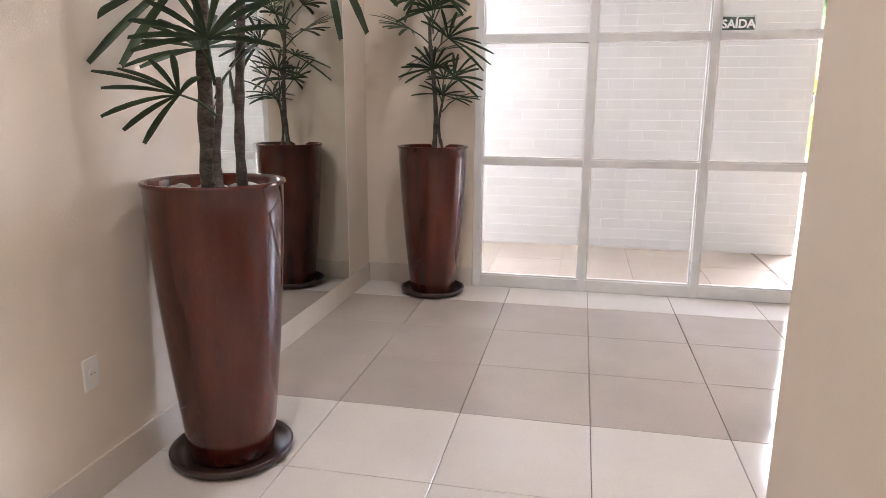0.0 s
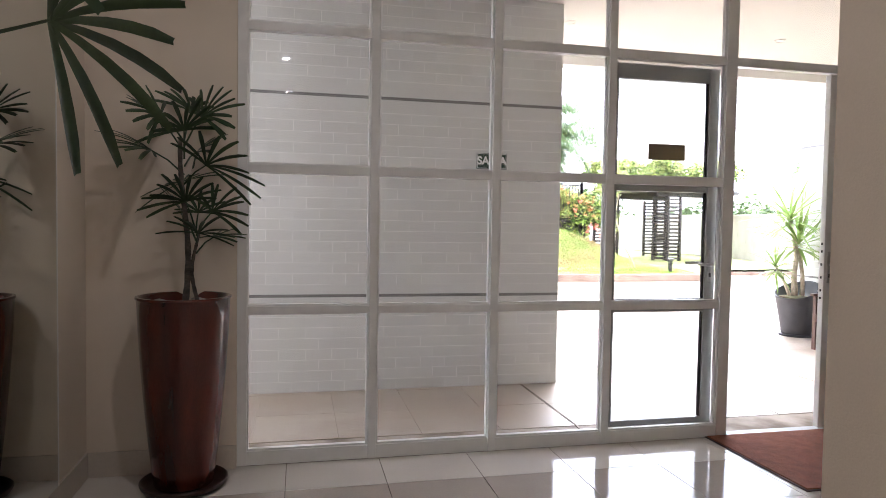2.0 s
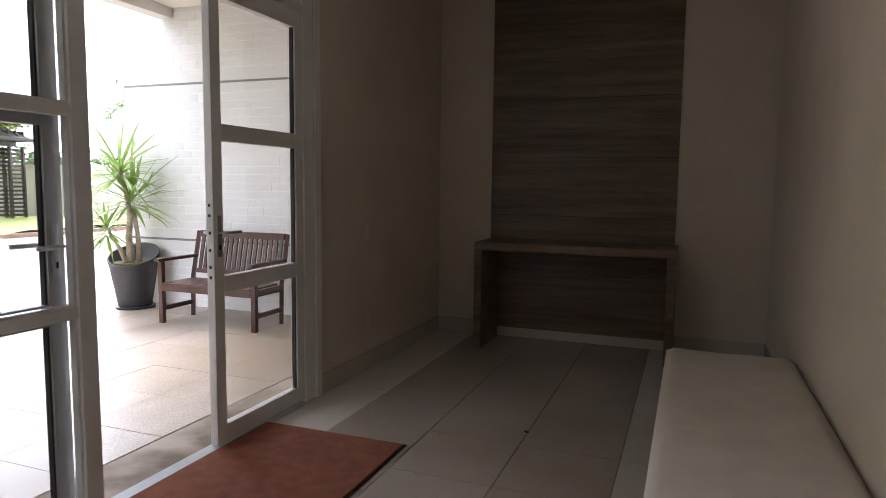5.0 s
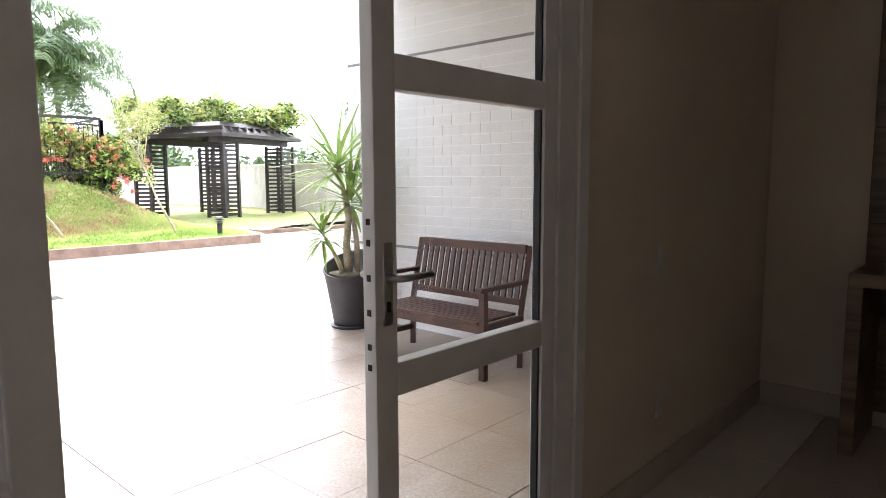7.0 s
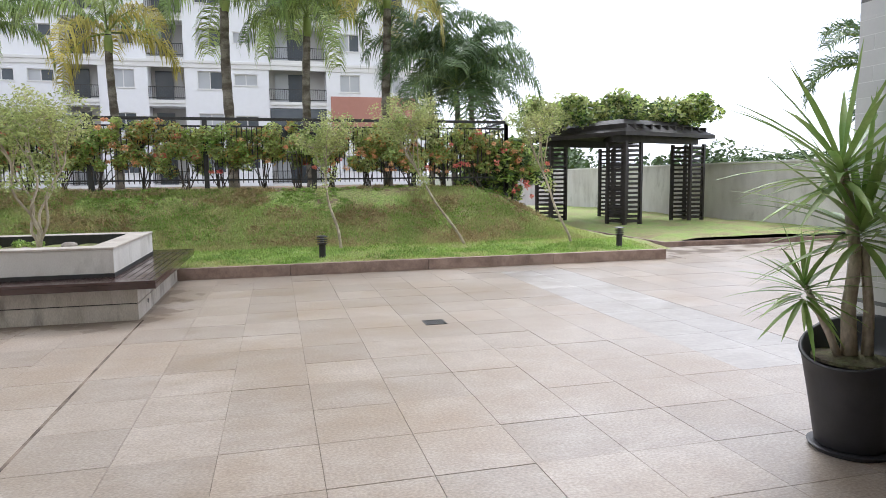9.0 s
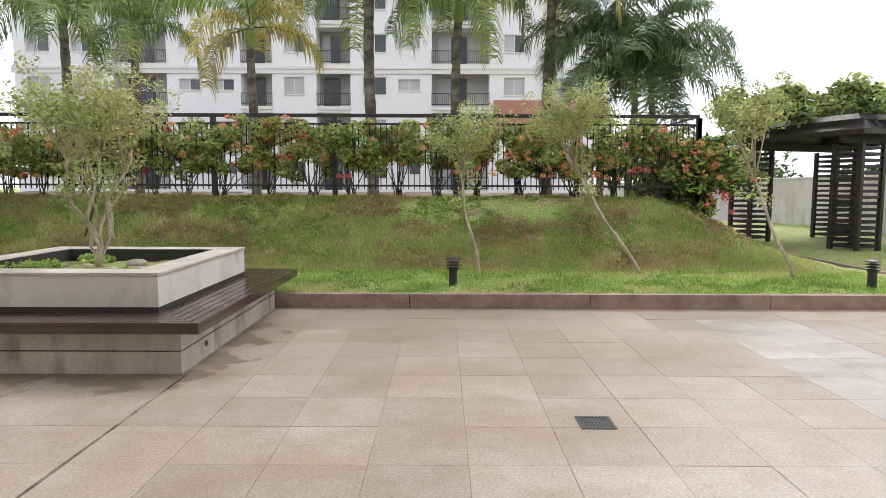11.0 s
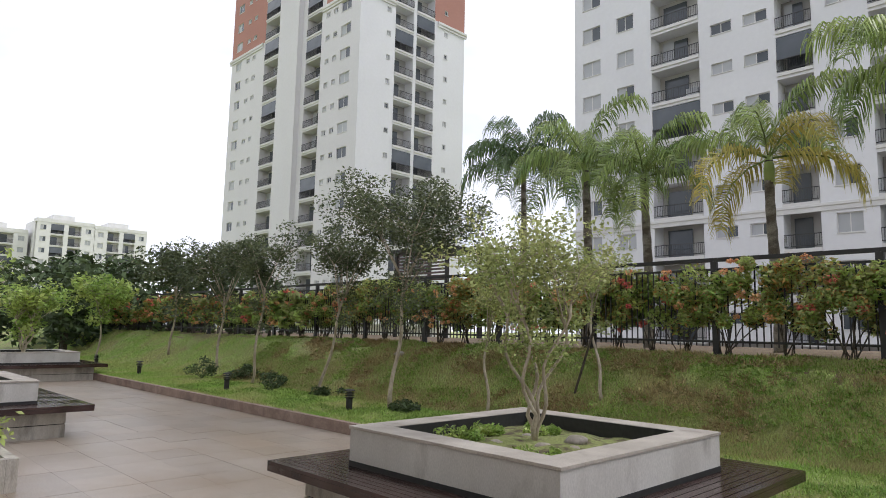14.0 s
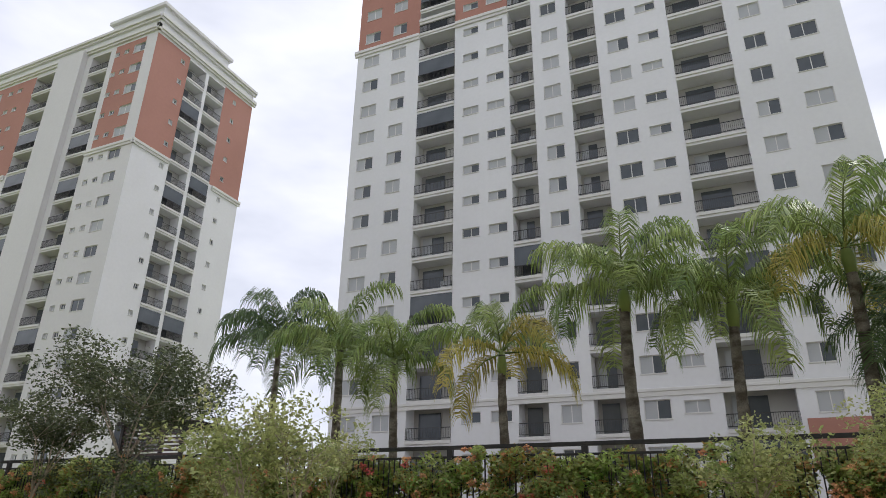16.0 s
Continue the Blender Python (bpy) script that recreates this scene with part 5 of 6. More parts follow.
# palms behind the fence
def palm(x, y, top, seed, kind, reach=2.6, count=13, label="", ground=1.2, trunk=0.098, hang=0.9, leaf=0.27):
    rng = random.Random(seed)
    t = thing("palm_tree", label, "palm tree", x, y, ground, group="palms behind the fence")
    h = top - ground
    pts = [(0.05 * math.sin(k * 0.25 + seed), 0.04 * math.cos(k * 0.3 + seed), h * k / 20) for k in range(21)]
    part("trunk", tube(pts, [trunk * (1.3 - 0.35 * k / 20) * (1.06 if k % 2 else 0.95) for k in range(21)], 10), M_PALM_BARK, t, "grey ringed palm trunk with lichen", smooth=True)
    hub = Vector(pts[-1])
    # sheathing leaf bases below the crown
    bm = tube([hub - Vector((0, 0, 0.55)), hub - Vector((0, 0, 0.25)), hub + Vector((0, 0, 0.12))], [trunk * 0.95, trunk * 1.25, trunk * 0.7], 10)
    part("crownshaft", bm, M_PALM, t, "green leaf bases wrapped round the trunk top", smooth=True)
    stalks = bmesh.new()
    green, dry = ([], []), ([], [])
    for i in range(count):
        g0 = i / (count - 1)
        a = i * 2.399 + rng.uniform(-0.25, 0.25)
        rise = 1.45 - 1.45 * g0 ** 0.9 + rng.uniform(-0.1, 0.1)
        old = i > count - 6 and kind == "dry"
        ln = reach * rng.uniform(0.9, 1.12)
        out = Vector((math.cos(a), math.sin(a), 0))
        n = 16
        droop = rng.uniform(1.7, 2.3)
        p, ang = hub + Vector((0, 0, 0.05)), rise
        spine = []
        for k in range(n + 1):
            spine.append(p.copy())
            p = p + (out * math.cos(ang) + Vector((0, 0, 1)) * math.sin(ang)) * (ln / n)
            ang = max(ang - droop / n * (0.35 + 1.5 * (k / n)), -1.45)
        ribs = spine[::4]
        tube(ribs, [0.026, 0.020, 0.014, 0.009, 0.005][:len(ribs)], 4, stalks)
        side = out.cross(Vector((0, 0, 1)))
        verts, faces = dry if old else green
        m = 74
        for j in range(8, m):
            f = j / m * n
            k = min(int(f), n - 1)
            c = spine[k].lerp(spine[k + 1], f - k)
            tang = (spine[k + 1] - spine[k]).normalized()
            g = j / m
            lf = reach * leaf * (0.35 + 0.65 * math.sin(3.14 * min(0.10 + 0.80 * g, 1)) ** 0.7) * rng.uniform(0.8, 1.15)
            wd = 0.013 * reach / 2.6 + 0.004
            for s in (-1, 1):
                w0 = (side * s * rng.uniform(0.55, 0.9) + tang * 0.5 + Vector((0, 0, rng.uniform(-0.15, 0.6)))).normalized()
                q1 = c + w0 * lf * 0.42
                q2 = q1 + w0 * lf * 0.26 + Vector((0, 0, -hang * lf * rng.uniform(0.4, 0.6)))
                q3 = q2 + Vector((0, 0, -hang * lf * rng.uniform(0.25, 0.45))) + w0 * lf * 0.05
                b = len(verts)
                verts += [tuple(c - tang * wd * 0.7), tuple(c + tang * wd * 0.7), tuple(q1 - tang * wd), tuple(q1 + tang * wd), tuple(q2 - tang * wd * 0.8), tuple(q2 + tang * wd * 0.8), tuple(q3)]
                faces += [(b, b + 1, b + 3, b + 2), (b + 2, b + 3, b + 5, b + 4), (b + 4, b + 5, b + 6)]
    part("frond_rib", stalks, M_PALM, t)
    mat = {"green": M_PALM, "dry": M_PALM, "dark": M_PALM_DARK}[kind]
    raw("fronds", *green, [mat], t)["label"] = "arching feathery fronds"
    if dry[0]:
        raw("old_fronds", *dry, [M_PALM_DRY], t)["label"] = "yellowing drooping fronds"
    return t

palm(-9.6, 29.0, 7.6, 60, "dark", 2.9, 15, "dark-fronded palm behind the fence")
palm(-5.4, 26.6, 6.4, 61, "green", 2.6, 12, "slender feathery palm behind the fence", trunk=0.11)
palm(-3.25, 26.0, 5.75, 62, "green", 2.1, 11, "slender feathery palm behind the fence")
palm(-0.25, 26.0, 5.7, 63, "dry", 2.4, 10, "feathery palm with yellowing lower fronds")
palm(2.78, 26.0, 7.0, 64, "green", 2.6, 15, "tall feathery palm behind the fence", trunk=0.125)
palm(5.0, 26.0, 6.4, 65, "green", 2.4, 13, "feathery palm with drooping fronds", trunk=0.11)
palm(7.35, 26.0, 7.3, 66, "dry", 2.7, 14, "tall feathery palm with a few yellow fronds", trunk=0.115)
palm(9.4, 25.6, 4.4, 67, "dark", 2.4, 17, "clump palm with dense dark arching fronds", trunk=0.08, hang=0.55, leaf=0.34)
palm(10.1, 26.4, 4.9, 68, "dark", 2.5, 17, "clump palm with dense dark arching fronds", trunk=0.08, hang=0.55, leaf=0.34)
palm(8.9, 26.8, 5.6, 69, "dark", 2.5, 17, "clump palm with dense dark arching fronds", trunk=0.08, hang=0.55, leaf=0.34)
palm(11.2, 12.5, 2.9, 70, "dark", 1.15, 14, "small palm growing behind the side wall", ground=-0.05, trunk=0.08, hang=0.3)


# vine on the pergola
rng = random.Random(77)
vn = thing("vine", "leafy climbing vine heaped over the pergola roof", "vine", 15.8, 27.15, 3.55)
cs = [Vector((rng.uniform(-3.0, 3.0), rng.uniform(-2.6, 2.6), rng.uniform(0.0, 0.75))) for _ in range(150)]
cs = [c for c in cs if (c.x / 3.0) ** 2 + (c.y / 2.7) ** 2 < 1.15]
part("branchwork", tube([(-0.9, -2.1, -3.3), (-1.0, -2.2, -1.5), (-0.8, -1.8, 0.1)], [0.03, 0.025, 0.02], 6), M_BARK_DARK, vn)
vp = clumps(rng, cs, 0.42, 110, 0.7)
# dark leaves low in the vine paint its inner shade
leaf_cloud("foliage", vp, 0.12, None, vn, 78, mats=[M_LEAF, M_LEAF_PALE, M_LEAF_SHADE], pick=[2 if rng.random() < 0.45 - 0.35 * p[2] else (1 if rng.random() < 0.6 else 0) for p in vp])

# far bushes and trees that close the view to the west and east
def far_trees(name, spots, seed, label):
    rng = random.Random(seed)
    for x, y, z, r, h in spots:
        t = thing(name, label, "tree", x, y, z, group="far trees")
        part("trunk", tube([(0, 0, -1), (0.1, 0, h * 0.3), (0, 0.1, h * 0.7)], [r * 0.08, r * 0.06, r * 0.03], 6), M_BARK_DARK, t)
        cs = [Vector((rng.gauss(0, 0.45) * r, rng.gauss(0, 0.45) * r, h * rng.uniform(0.25, 1.0))) for _ in range(26)]
        leaf_cloud("crown", clumps(rng, cs, r * 0.36, 95, 0.8), r * 0.075, M_LEAF_FAR, t, rng.randint(0, 9999))

far_trees("broad_tree", [(-30, 20, 0, 3.0, 4.2), (-34, 23, 0, 3.4, 5.0), (-38, 18, 0, 3.4, 4.6), (-27, 24.5, 0.8, 2.4, 3.6), (-44, 25, 0, 4.0, 5.5), (-23, 26, 0.5, 2.4, 4.0)], 80, "dark green bushy tree at the far end of the garden")
far_trees("distant_tree", [(28 + 8 * i, 66 + 7 * ((i * 7) % 5), -6.5, 7.0, 9.5 + (i * 5) % 3) for i in range(12)], 81, "hazy distant tree beyond the perimeter wall")

# low shrubs, moss and stones
def low_shrub(x, y, r, h, seed, material, z=None, label="low dark leafy shrub on the lawn"):
    rng = random.Random(seed)
    t = thing("low_shrub", label, "shrub", x, y, (lawn_height(x, y) if z is None else z) - 0.01, group="low shrubs")
    tips = [Vector((rng.uniform(-r, r), rng.uniform(-r, r), h * rng.uniform(0.3, 1))) for _ in range(9)]
    bm = bmesh.new()
    for e in tips:
        tube([(0, 0, 0), e * 0.5 + Vector((0, 0, 0.04)), e], [0.010, 0.007, 0.003], 4, bm)
    part("branchwork", bm, M_BARK_DARK, t)
    leaf_cloud("foliage", clumps(rng, tips, r * 0.5, 90), 0.045 if r > 0.24 else 0.028, material, t, seed)
for k, (x, y, r, h) in enumerate(((-9.9, 19.7, 0.35, 0.4), (-12.6, 20.2, 0.4, 0.45), (-14.0, 19.6, 0.4, 0.5), (-4.85, 19.55, 0.28, 0.1), (-8.05, 19.95, 0.25, 0.14))):
    low_shrub(x, y, r, h, 200 + k, M_LEAF_FAR)
for k, (x, y, r, h) in enumerate(((0.2, 15.75, 0.24, 0.16), (0.45, 16.7, 0.2, 0.12), (1.25, 15.7, 0.22, 0.07), (-0.02, 16.4, 0.2, 0.1))):
    low_shrub(x, y, r * 0.8, h * 0.6, 230 + k, M_LEAF, 0.74, "small green weed on the planter soil")


def stone(x, y, z, s, seed, label):
    rng = random.Random(seed)
    bm = bmesh.new()
    bmesh.ops.create_icosphere(bm, subdivisions=2, radius=1.0)
    for v in bm.verts:
        k = 1 + 0.25 * noise.noise(v.co * 1.6 + Vector((seed, 0, 0)))
        v.co = Vector((v.co.x * s * 1.5 * k, v.co.y * s * k, v.co.z * s * 0.55 * k))
    o = tagged(part("stone", bm, M_STONE, smooth=True), label, "stone", group="loose stones")
    o.matrix_world = pose(x, y, z + s * 0.3, 0, 0, rng.uniform(0, 180))
for k, (x, y, s) in enumerate(((1.05, 16.55, 0.11), (0.95, 16.15, 0.06), (0.55, 15.95, 0.05), (1.2, 16.3, 0.045), (0.5, 16.5, 0.05))):
    stone(x, y, 0.74, s, 300 + k, "pale rounded stone on the planter soil")
stone(-7.6, 21.7, lawn_height(-7.6, 21.7), 0.12, 310, "white stone lying on the grassy bank")


# ---- apartment towers ----
def boxes_mesh(name, boxes, material):
    v, f = [], []
    for x0, x1, y0, y1, z0, z1 in boxes:
        b = len(v)
        v.extend([(x0, y0, z0), (x1, y0, z0), (x1, y1, z0), (x0, y1, z0), (x0, y0, z1), (x1, y0, z1), (x1, y1, z1), (x0, y1, z1)])
        f.extend(tuple(b + i for i in q) for q in ((0, 1, 5, 4), (1, 2, 6, 5), (2, 3, 7, 6), (3, 0, 4, 7), (4, 5, 6, 7), (3, 2, 1, 0)))
    me = bpy.data.meshes.new(name)
    me.from_pydata(v, [], f)
    me.materials.append(material)
    return me


def window_mesh(w, h, kind):
    """Aluminium window with two sashes, set back in the wall; local x along the wall, y inward, z up. First mesh: the frame."""
    t = 0.05
    frame_boxes = [(0, w, 0.10, 0.16, 0, t), (0, w, 0.10, 0.16, h - t, h), (0, t, 0.10, 0.16, t, h - t), (w - t, w, 0.10, 0.16, t, h - t), (w / 2 - 0.03, w / 2 + 0.03, 0.11, 0.15, t, h - t)]
    return [("window", boxes_mesh("window", frame_boxes, M_TRIM)),
            ("pane", boxes_mesh("pane", [(t, w / 2 - 0.03, 0.13, 0.14, t, h - t)], M_BLIND if kind in ("blind", "half") else M_PANE)),
            ("pane", boxes_mesh("pane", [(w / 2 + 0.03, w - t, 0.13, 0.14, t, h - t)], M_BLIND if kind == "blind" else M_PANE)),
            ("sill", boxes_mesh("sill", [(-0.04, w + 0.04, -0.05, 0.10, -0.06, 0)], M_TRIM))]


def loggia_mesh(w, h, kind):
    """Balcony set into the wall. First mesh: the slab edge."""
    rails = [(0, w, -0.06, -0.02, z, z + 0.05) for z in (0.22, 0.98)]
    n = max(4, int(w / 0.13))
    rails += [((w - 0.02) * i / n, (w - 0.02) * i / n + 0.02, -0.05, -0.03, 0.22, 1.0) for i in range(n + 1)]
    out = [("balcony", boxes_mesh("balcony", [(0, w, -0.10, 0.02, -0.14, 0.10)], M_TRIM)),
           ("railing", boxes_mesh("railing", rails, M_BLACK)),
           ("balcony_door", boxes_mesh("balcony_door", [(w * 0.12, w * 0.62, 1.28, 1.36, 0.05, h - 0.35)], M_PANE))]
    if kind == "curtain":
        out.append(("curtain", boxes_mesh("curtain", [(w * 0.10, w * 0.34, 1.22, 1.27, 0.05, h - 0.3)], M_BLIND)))
    if kind == "glazed":
        out.append(("glazing", boxes_mesh("glazing", [(0.03, w - 0.03, -0.01, 0.0, 1.03, h - 0.05)], M_PANE)))
    if kind == "full":
        out.append(("cabinet", boxes_mesh("cabinet", [(w * 0.66, w * 0.9, 0.5, 0.9, 0.0, 0.85)], M_BLIND)))
    return out


STOREY = 2.96
def facade(parent, origin, angle, width, base, count, bays, body, red=(), red_from=99, seed=0):
    """A wall with real openings, storey by storey; bays: (start, end, kind) along the wall from its left end."""
    rng = random.Random(seed)
    m = Matrix.Translation(origin) @ Matrix.Rotation(radians(angle), 4, "Z")
    meshes = {}
    v, f, mi = [], [], []
    def quad(a, b, c, d, k):
        o = len(v)
        v.extend([a, b, c, d])
        f.append((o, o + 1, o + 2, o + 3))
        mi.append(k)
    def is_red(u, s):
        return s >= red_from and any(a <= u <= b for a, b in red)
    for s in range(count):
        z0 = base + s * STOREY
        z1 = z0 + STOREY
        u = 0.0
        for a, b, kind in bays + [(width, width, "end")]:
            k = 1 if is_red((u + a) / 2, s) else 0
            if a > u:
                quad((u, 0, z0), (a, 0, z0), (a, 0, z1), (u, 0, z1), k)
            if kind == "end":
                break
            lo, hi, deep = {"w": (0.95, 2.2, 0.2), "s": (1.25, 2.05, 0.2), "t": (1.35, 1.95, 0.2), "l": (0.05, 2.66, 1.4)}[kind]
            k = 1 if is_red((a + b) / 2, s) else 0
            za, zb = z0 + lo, z0 + hi
            quad((a, 0, z0), (b, 0, z0), (b, 0, za), (a, 0, za), k)
            quad((a, 0, zb), (b, 0, zb), (b, 0, z1), (a, 0, z1), k)
            quad((a, 0, za), (a, 0, zb), (a, deep, zb), (a, deep, za), 0)
            quad((b, 0, zb), (b, 0, za), (b, deep, za), (b, deep, zb), 0)
            quad((a, 0, zb), (b, 0, zb), (b, deep, zb), (a, deep, zb), 0)
            quad((b, 0, za), (a, 0, za), (a, deep, za), (b, deep, za), 0)
            # loggia backs take the colour dimmed for the recess
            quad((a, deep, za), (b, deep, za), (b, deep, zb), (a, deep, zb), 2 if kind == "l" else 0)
            style = rng.choice(("plain", "curtain", "plain", "full", "curtain", "glazed")) if kind == "l" else rng.choice(("clear", "blind", "half", "half", "blind"))
            key = (round(b - a, 2), kind, style)
            if key not in meshes:
                meshes[key] = loggia_mesh(b - a, hi - lo, style) if kind == "l" else window_mesh(b - a, hi - lo, style)
            o = None
            for nm, me in meshes[key]:
                q = new(nm, me)
                q.parent = o or parent
                if o is None:
                    q.matrix_local = m @ Matrix.Translation((a, 0, za))
                    o = q
            u = b
    w = raw("wall", v, f, [body, M_TERRA, M_LOGGIA_DIM], parent, mi)
    w.matrix_local = m
    return m


def band(parent, m, u0, u1, z, h=0.35, out=0.25):
    part("cornice", box(u0, u1, -out, 0.05, z, z + h, 0.04), M_TRIM, parent).matrix_local = m
    part("cornice", box(u0, u1, -out * 0.6, 0.05, z - 0.3, z - 0.002), M_TRIM, parent).matrix_local = m


# the white slab block straight ahead
A0 = Vector((-25.7, 56.0, 0))
def ax(x):
    return x - A0.x
apartment = thing("apartment_building", "white apartment block with terracotta top storeys and dark balconies", "building")
bays_a = [(ax(a), ax(b), k) for a, b, k in ((-24.9, -23.2, "w"), (-21.7, -20.2, "w"), (-18.7, -14.95, "l"), (-14.1, -12.6, "s"), (-11.8, -10.2, "s"), (-9.7, -7.5, "l"),
          (-6.65, -5.2, "w"), (-4.35, -1.95, "l"), (-1.1, 0.6, "w"), (1.4, 3.0, "s"), (3.8, 7.9, "l"), (8.9, 10.4, "w"), (11.95, 13.75, "w"))]
ma = facade(apartment, A0, 0, 41.2, 1.37, 19, bays_a, M_WALL_A, [(0, 7.0), (10.8, 15.9)], 15, 4)
part("core", box(-25.68, 15.48, 57.45, 74, 0, 57.6), M_WALL_A, apartment)
part("side_wall", box(15.2, 15.49, 56.02, 74, 0, 57.6), M_WALL_A, apartment)
part("side_wall", box(-25.69, -25.4, 56.02, 74, 0, 57.6), M_WALL_A, apartment)
band(apartment, ma, -0.3, 7.0, 45.6)
band(apartment, ma, 7.0, 10.8, 47.2)
band(apartment, ma, 10.8, 16.0, 45.6)
band(apartment, ma, -0.3, 41.4, 57.6, 0.6, 0.5)
band(apartment, ma, -0.2, 41.3, 10.0, 0.22, 0.12)
part("terracotta_plinth", box(8.2, 14.6, 55.94, 56.01, 5.2, 7.9), M_TERRA, apartment)

# the tower to the left
tower = thing("tower_block", "pale tower block with terracotta panels at its top", "building")
T0 = Vector((-84.0, 53.0, 0))
TE, TN, TB = -52.5, 70.0, 2.3
def tx(x):
    return x - T0.x
bays_ts = [(tx(a), tx(b), k) for a, b, k in ((-82.6, -81.0, "w"), (-79.5, -78.6, "t"), (-77.7, -76.8, "t"), (-74.2, -69.6, "l"), (-63.6, -60.3, "l"), (-59.4, -58.6, "t"), (-57.8, -57.0, "t"), (-56.2, -54.3, "w"))]
mt = facade(tower, T0, 0, TE - T0.x, TB, 18, bays_ts, M_WALL_B, [(0, 9.0), (24.2, 30.3)], 13, 6)
bays_te = [(3.9, 4.5, "t"), (5.2, 8.1, "l"), (8.6, 11.6, "l"), (13.3, 13.9, "t")]
me_ = facade(tower, Vector((TE, T0.y, 0)), 90, TN - T0.y, TB, 18, bays_te, M_WALL_A, [(0.7, 4.9), (12.3, 16.4)], 13, 7)
part("core", box(T0.x + 0.05, TE - 1.45, 54.45, TN - 0.1, 0, 55.6), M_WALL_B, tower)
part("shaft", box(-69.3, -64.6, 52.3, 54.6, 0, 56.4), M_WALL_B, tower)
for mm, a, b in ((mt, -0.3, 9.4), (mt, 23.8, TE - T0.x + 0.3), (me_, -0.3, 5.1), (me_, 12.1, TN - T0.y + 0.3)):
    band(tower, mm, a, b, 40.4)
for mm, a, b in ((mt, -0.4, TE - T0.x + 0.4), (me_, -0.4, TN - T0.y + 0.4)):
    band(tower, mm, a, b, 56.2, 0.5, 0.4)
    band(tower, mm, a + 0.2, b - 0.2, 57.8, 0.4, 0.5)
part("parapet", box(T0.x, TE, T0.y, TN, 55.6, 57.8), M_WALL_A, tower)
part("penthouse", box(-62.0, TE - 0.6, 53.6, 65.0, 57.8, 60.2), M_WALL_A, tower)
part("penthouse_cornice", box(-62.4, TE - 0.2, 53.2, 65.4, 60.2, 60.7, 0.05), M_TRIM, tower)

# low blocks far to the west
far = thing("distant_apartments", "cream apartment blocks far beyond the garden", "building")
for i, (x0, y0, n, h) in enumerate(((-200, 37.0, 8, 24.6), (-196, 51.3, 9, 27.6), (-196, 64.9, 9, 27.2))):
    facade(far, Vector((x0 + 12, y0, 0)), 90, 13.5, h - 0.4 - n * STOREY, n, [(0.8, 2.2, "w"), (3.2, 6.2, "l"), (7.3, 10.3, "l"), (11.3, 12.7, "w")], M_RENDER, seed=20 + i)
    part("block", box(x0, x0 + 10.5, y0, y0 + 13.5, 0, h), M_RENDER, far)
    part("parapet", box(x0 + 9, x0 + 12.1, y0 - 0.1, y0 + 13.4, h - 0.4, h + 0.5), M_RENDER, far)
    part("roof_box", box(x0 + 3, x0 + 10, y0 + 4, y0 + 9, h, h + 2.0), M_RENDER, far)


# ---- tiles, paving, kerb stones ----
def shared_tile(name, w, d, z0, z1, bevel, material):
    me = bpy.data.meshes.new(name)
    b = bmesh.new()
    lo = [b.verts.new((sx * w / 2, sy * d / 2, z0)) for sx, sy in ((-1, -1), (1, -1), (1, 1), (-1, 1))]
    mid = [b.verts.new((sx * w / 2, sy * d / 2, z1 - bevel)) for sx, sy in ((-1, -1), (1, -1), (1, 1), (-1, 1))]
    hi = [b.verts.new((sx * (w / 2 - bevel), sy * (d / 2 - bevel), z1)) for sx, sy in ((-1, -1), (1, -1), (1, 1), (-1, 1))]
    b.faces.new(hi)
    for r0, r1 in ((lo, mid), (mid, hi)):
        for i in range(4):
            b.faces.new((r0[i], r0[(i + 1) % 4], r1[(i + 1) % 4], r1[i]))
    b.to_mesh(me)
    b.free()
    me.materials.append(material)
    return me


def lobby_floor():
    f = thing("floor", "polished porcelain tiles, cream with a taupe band", "floor", kind="structure")
    P, gap = 0.597, 0.004
    cache = {}
    xs = [0.108 + P * k for k in range(-3, 14)]
    ys = [2.993 + 0.6 * k for k in range(-10, 5)]
    for x in xs:
        for y in ys:
            a, b = max(x, WEST), min(x + P, EAST)
            c, d = max(y, -2.6), min(y + 0.6, GY - 0.03)
            if b - a < 0.03 or d - c < 0.03 or (a > 1.165 and d < SOUTH - 0.1):
                continue
            dark = 2.9 < (y + 0.3) < 4.79 and y > 2.9
            key = (round(b - a, 3), round(d - c, 3), dark)
            if key not in cache:
                cache[key] = shared_tile("tile", b - a - gap, d - c - gap, -0.012, 0.0, 0.0015, M_TILE_DARK if dark else M_TILE_LIGHT)
            o = new("tile", cache[key])
            o.location = ((a + b) / 2, (c + d) / 2, 0)
            o.parent = f
lobby_floor()


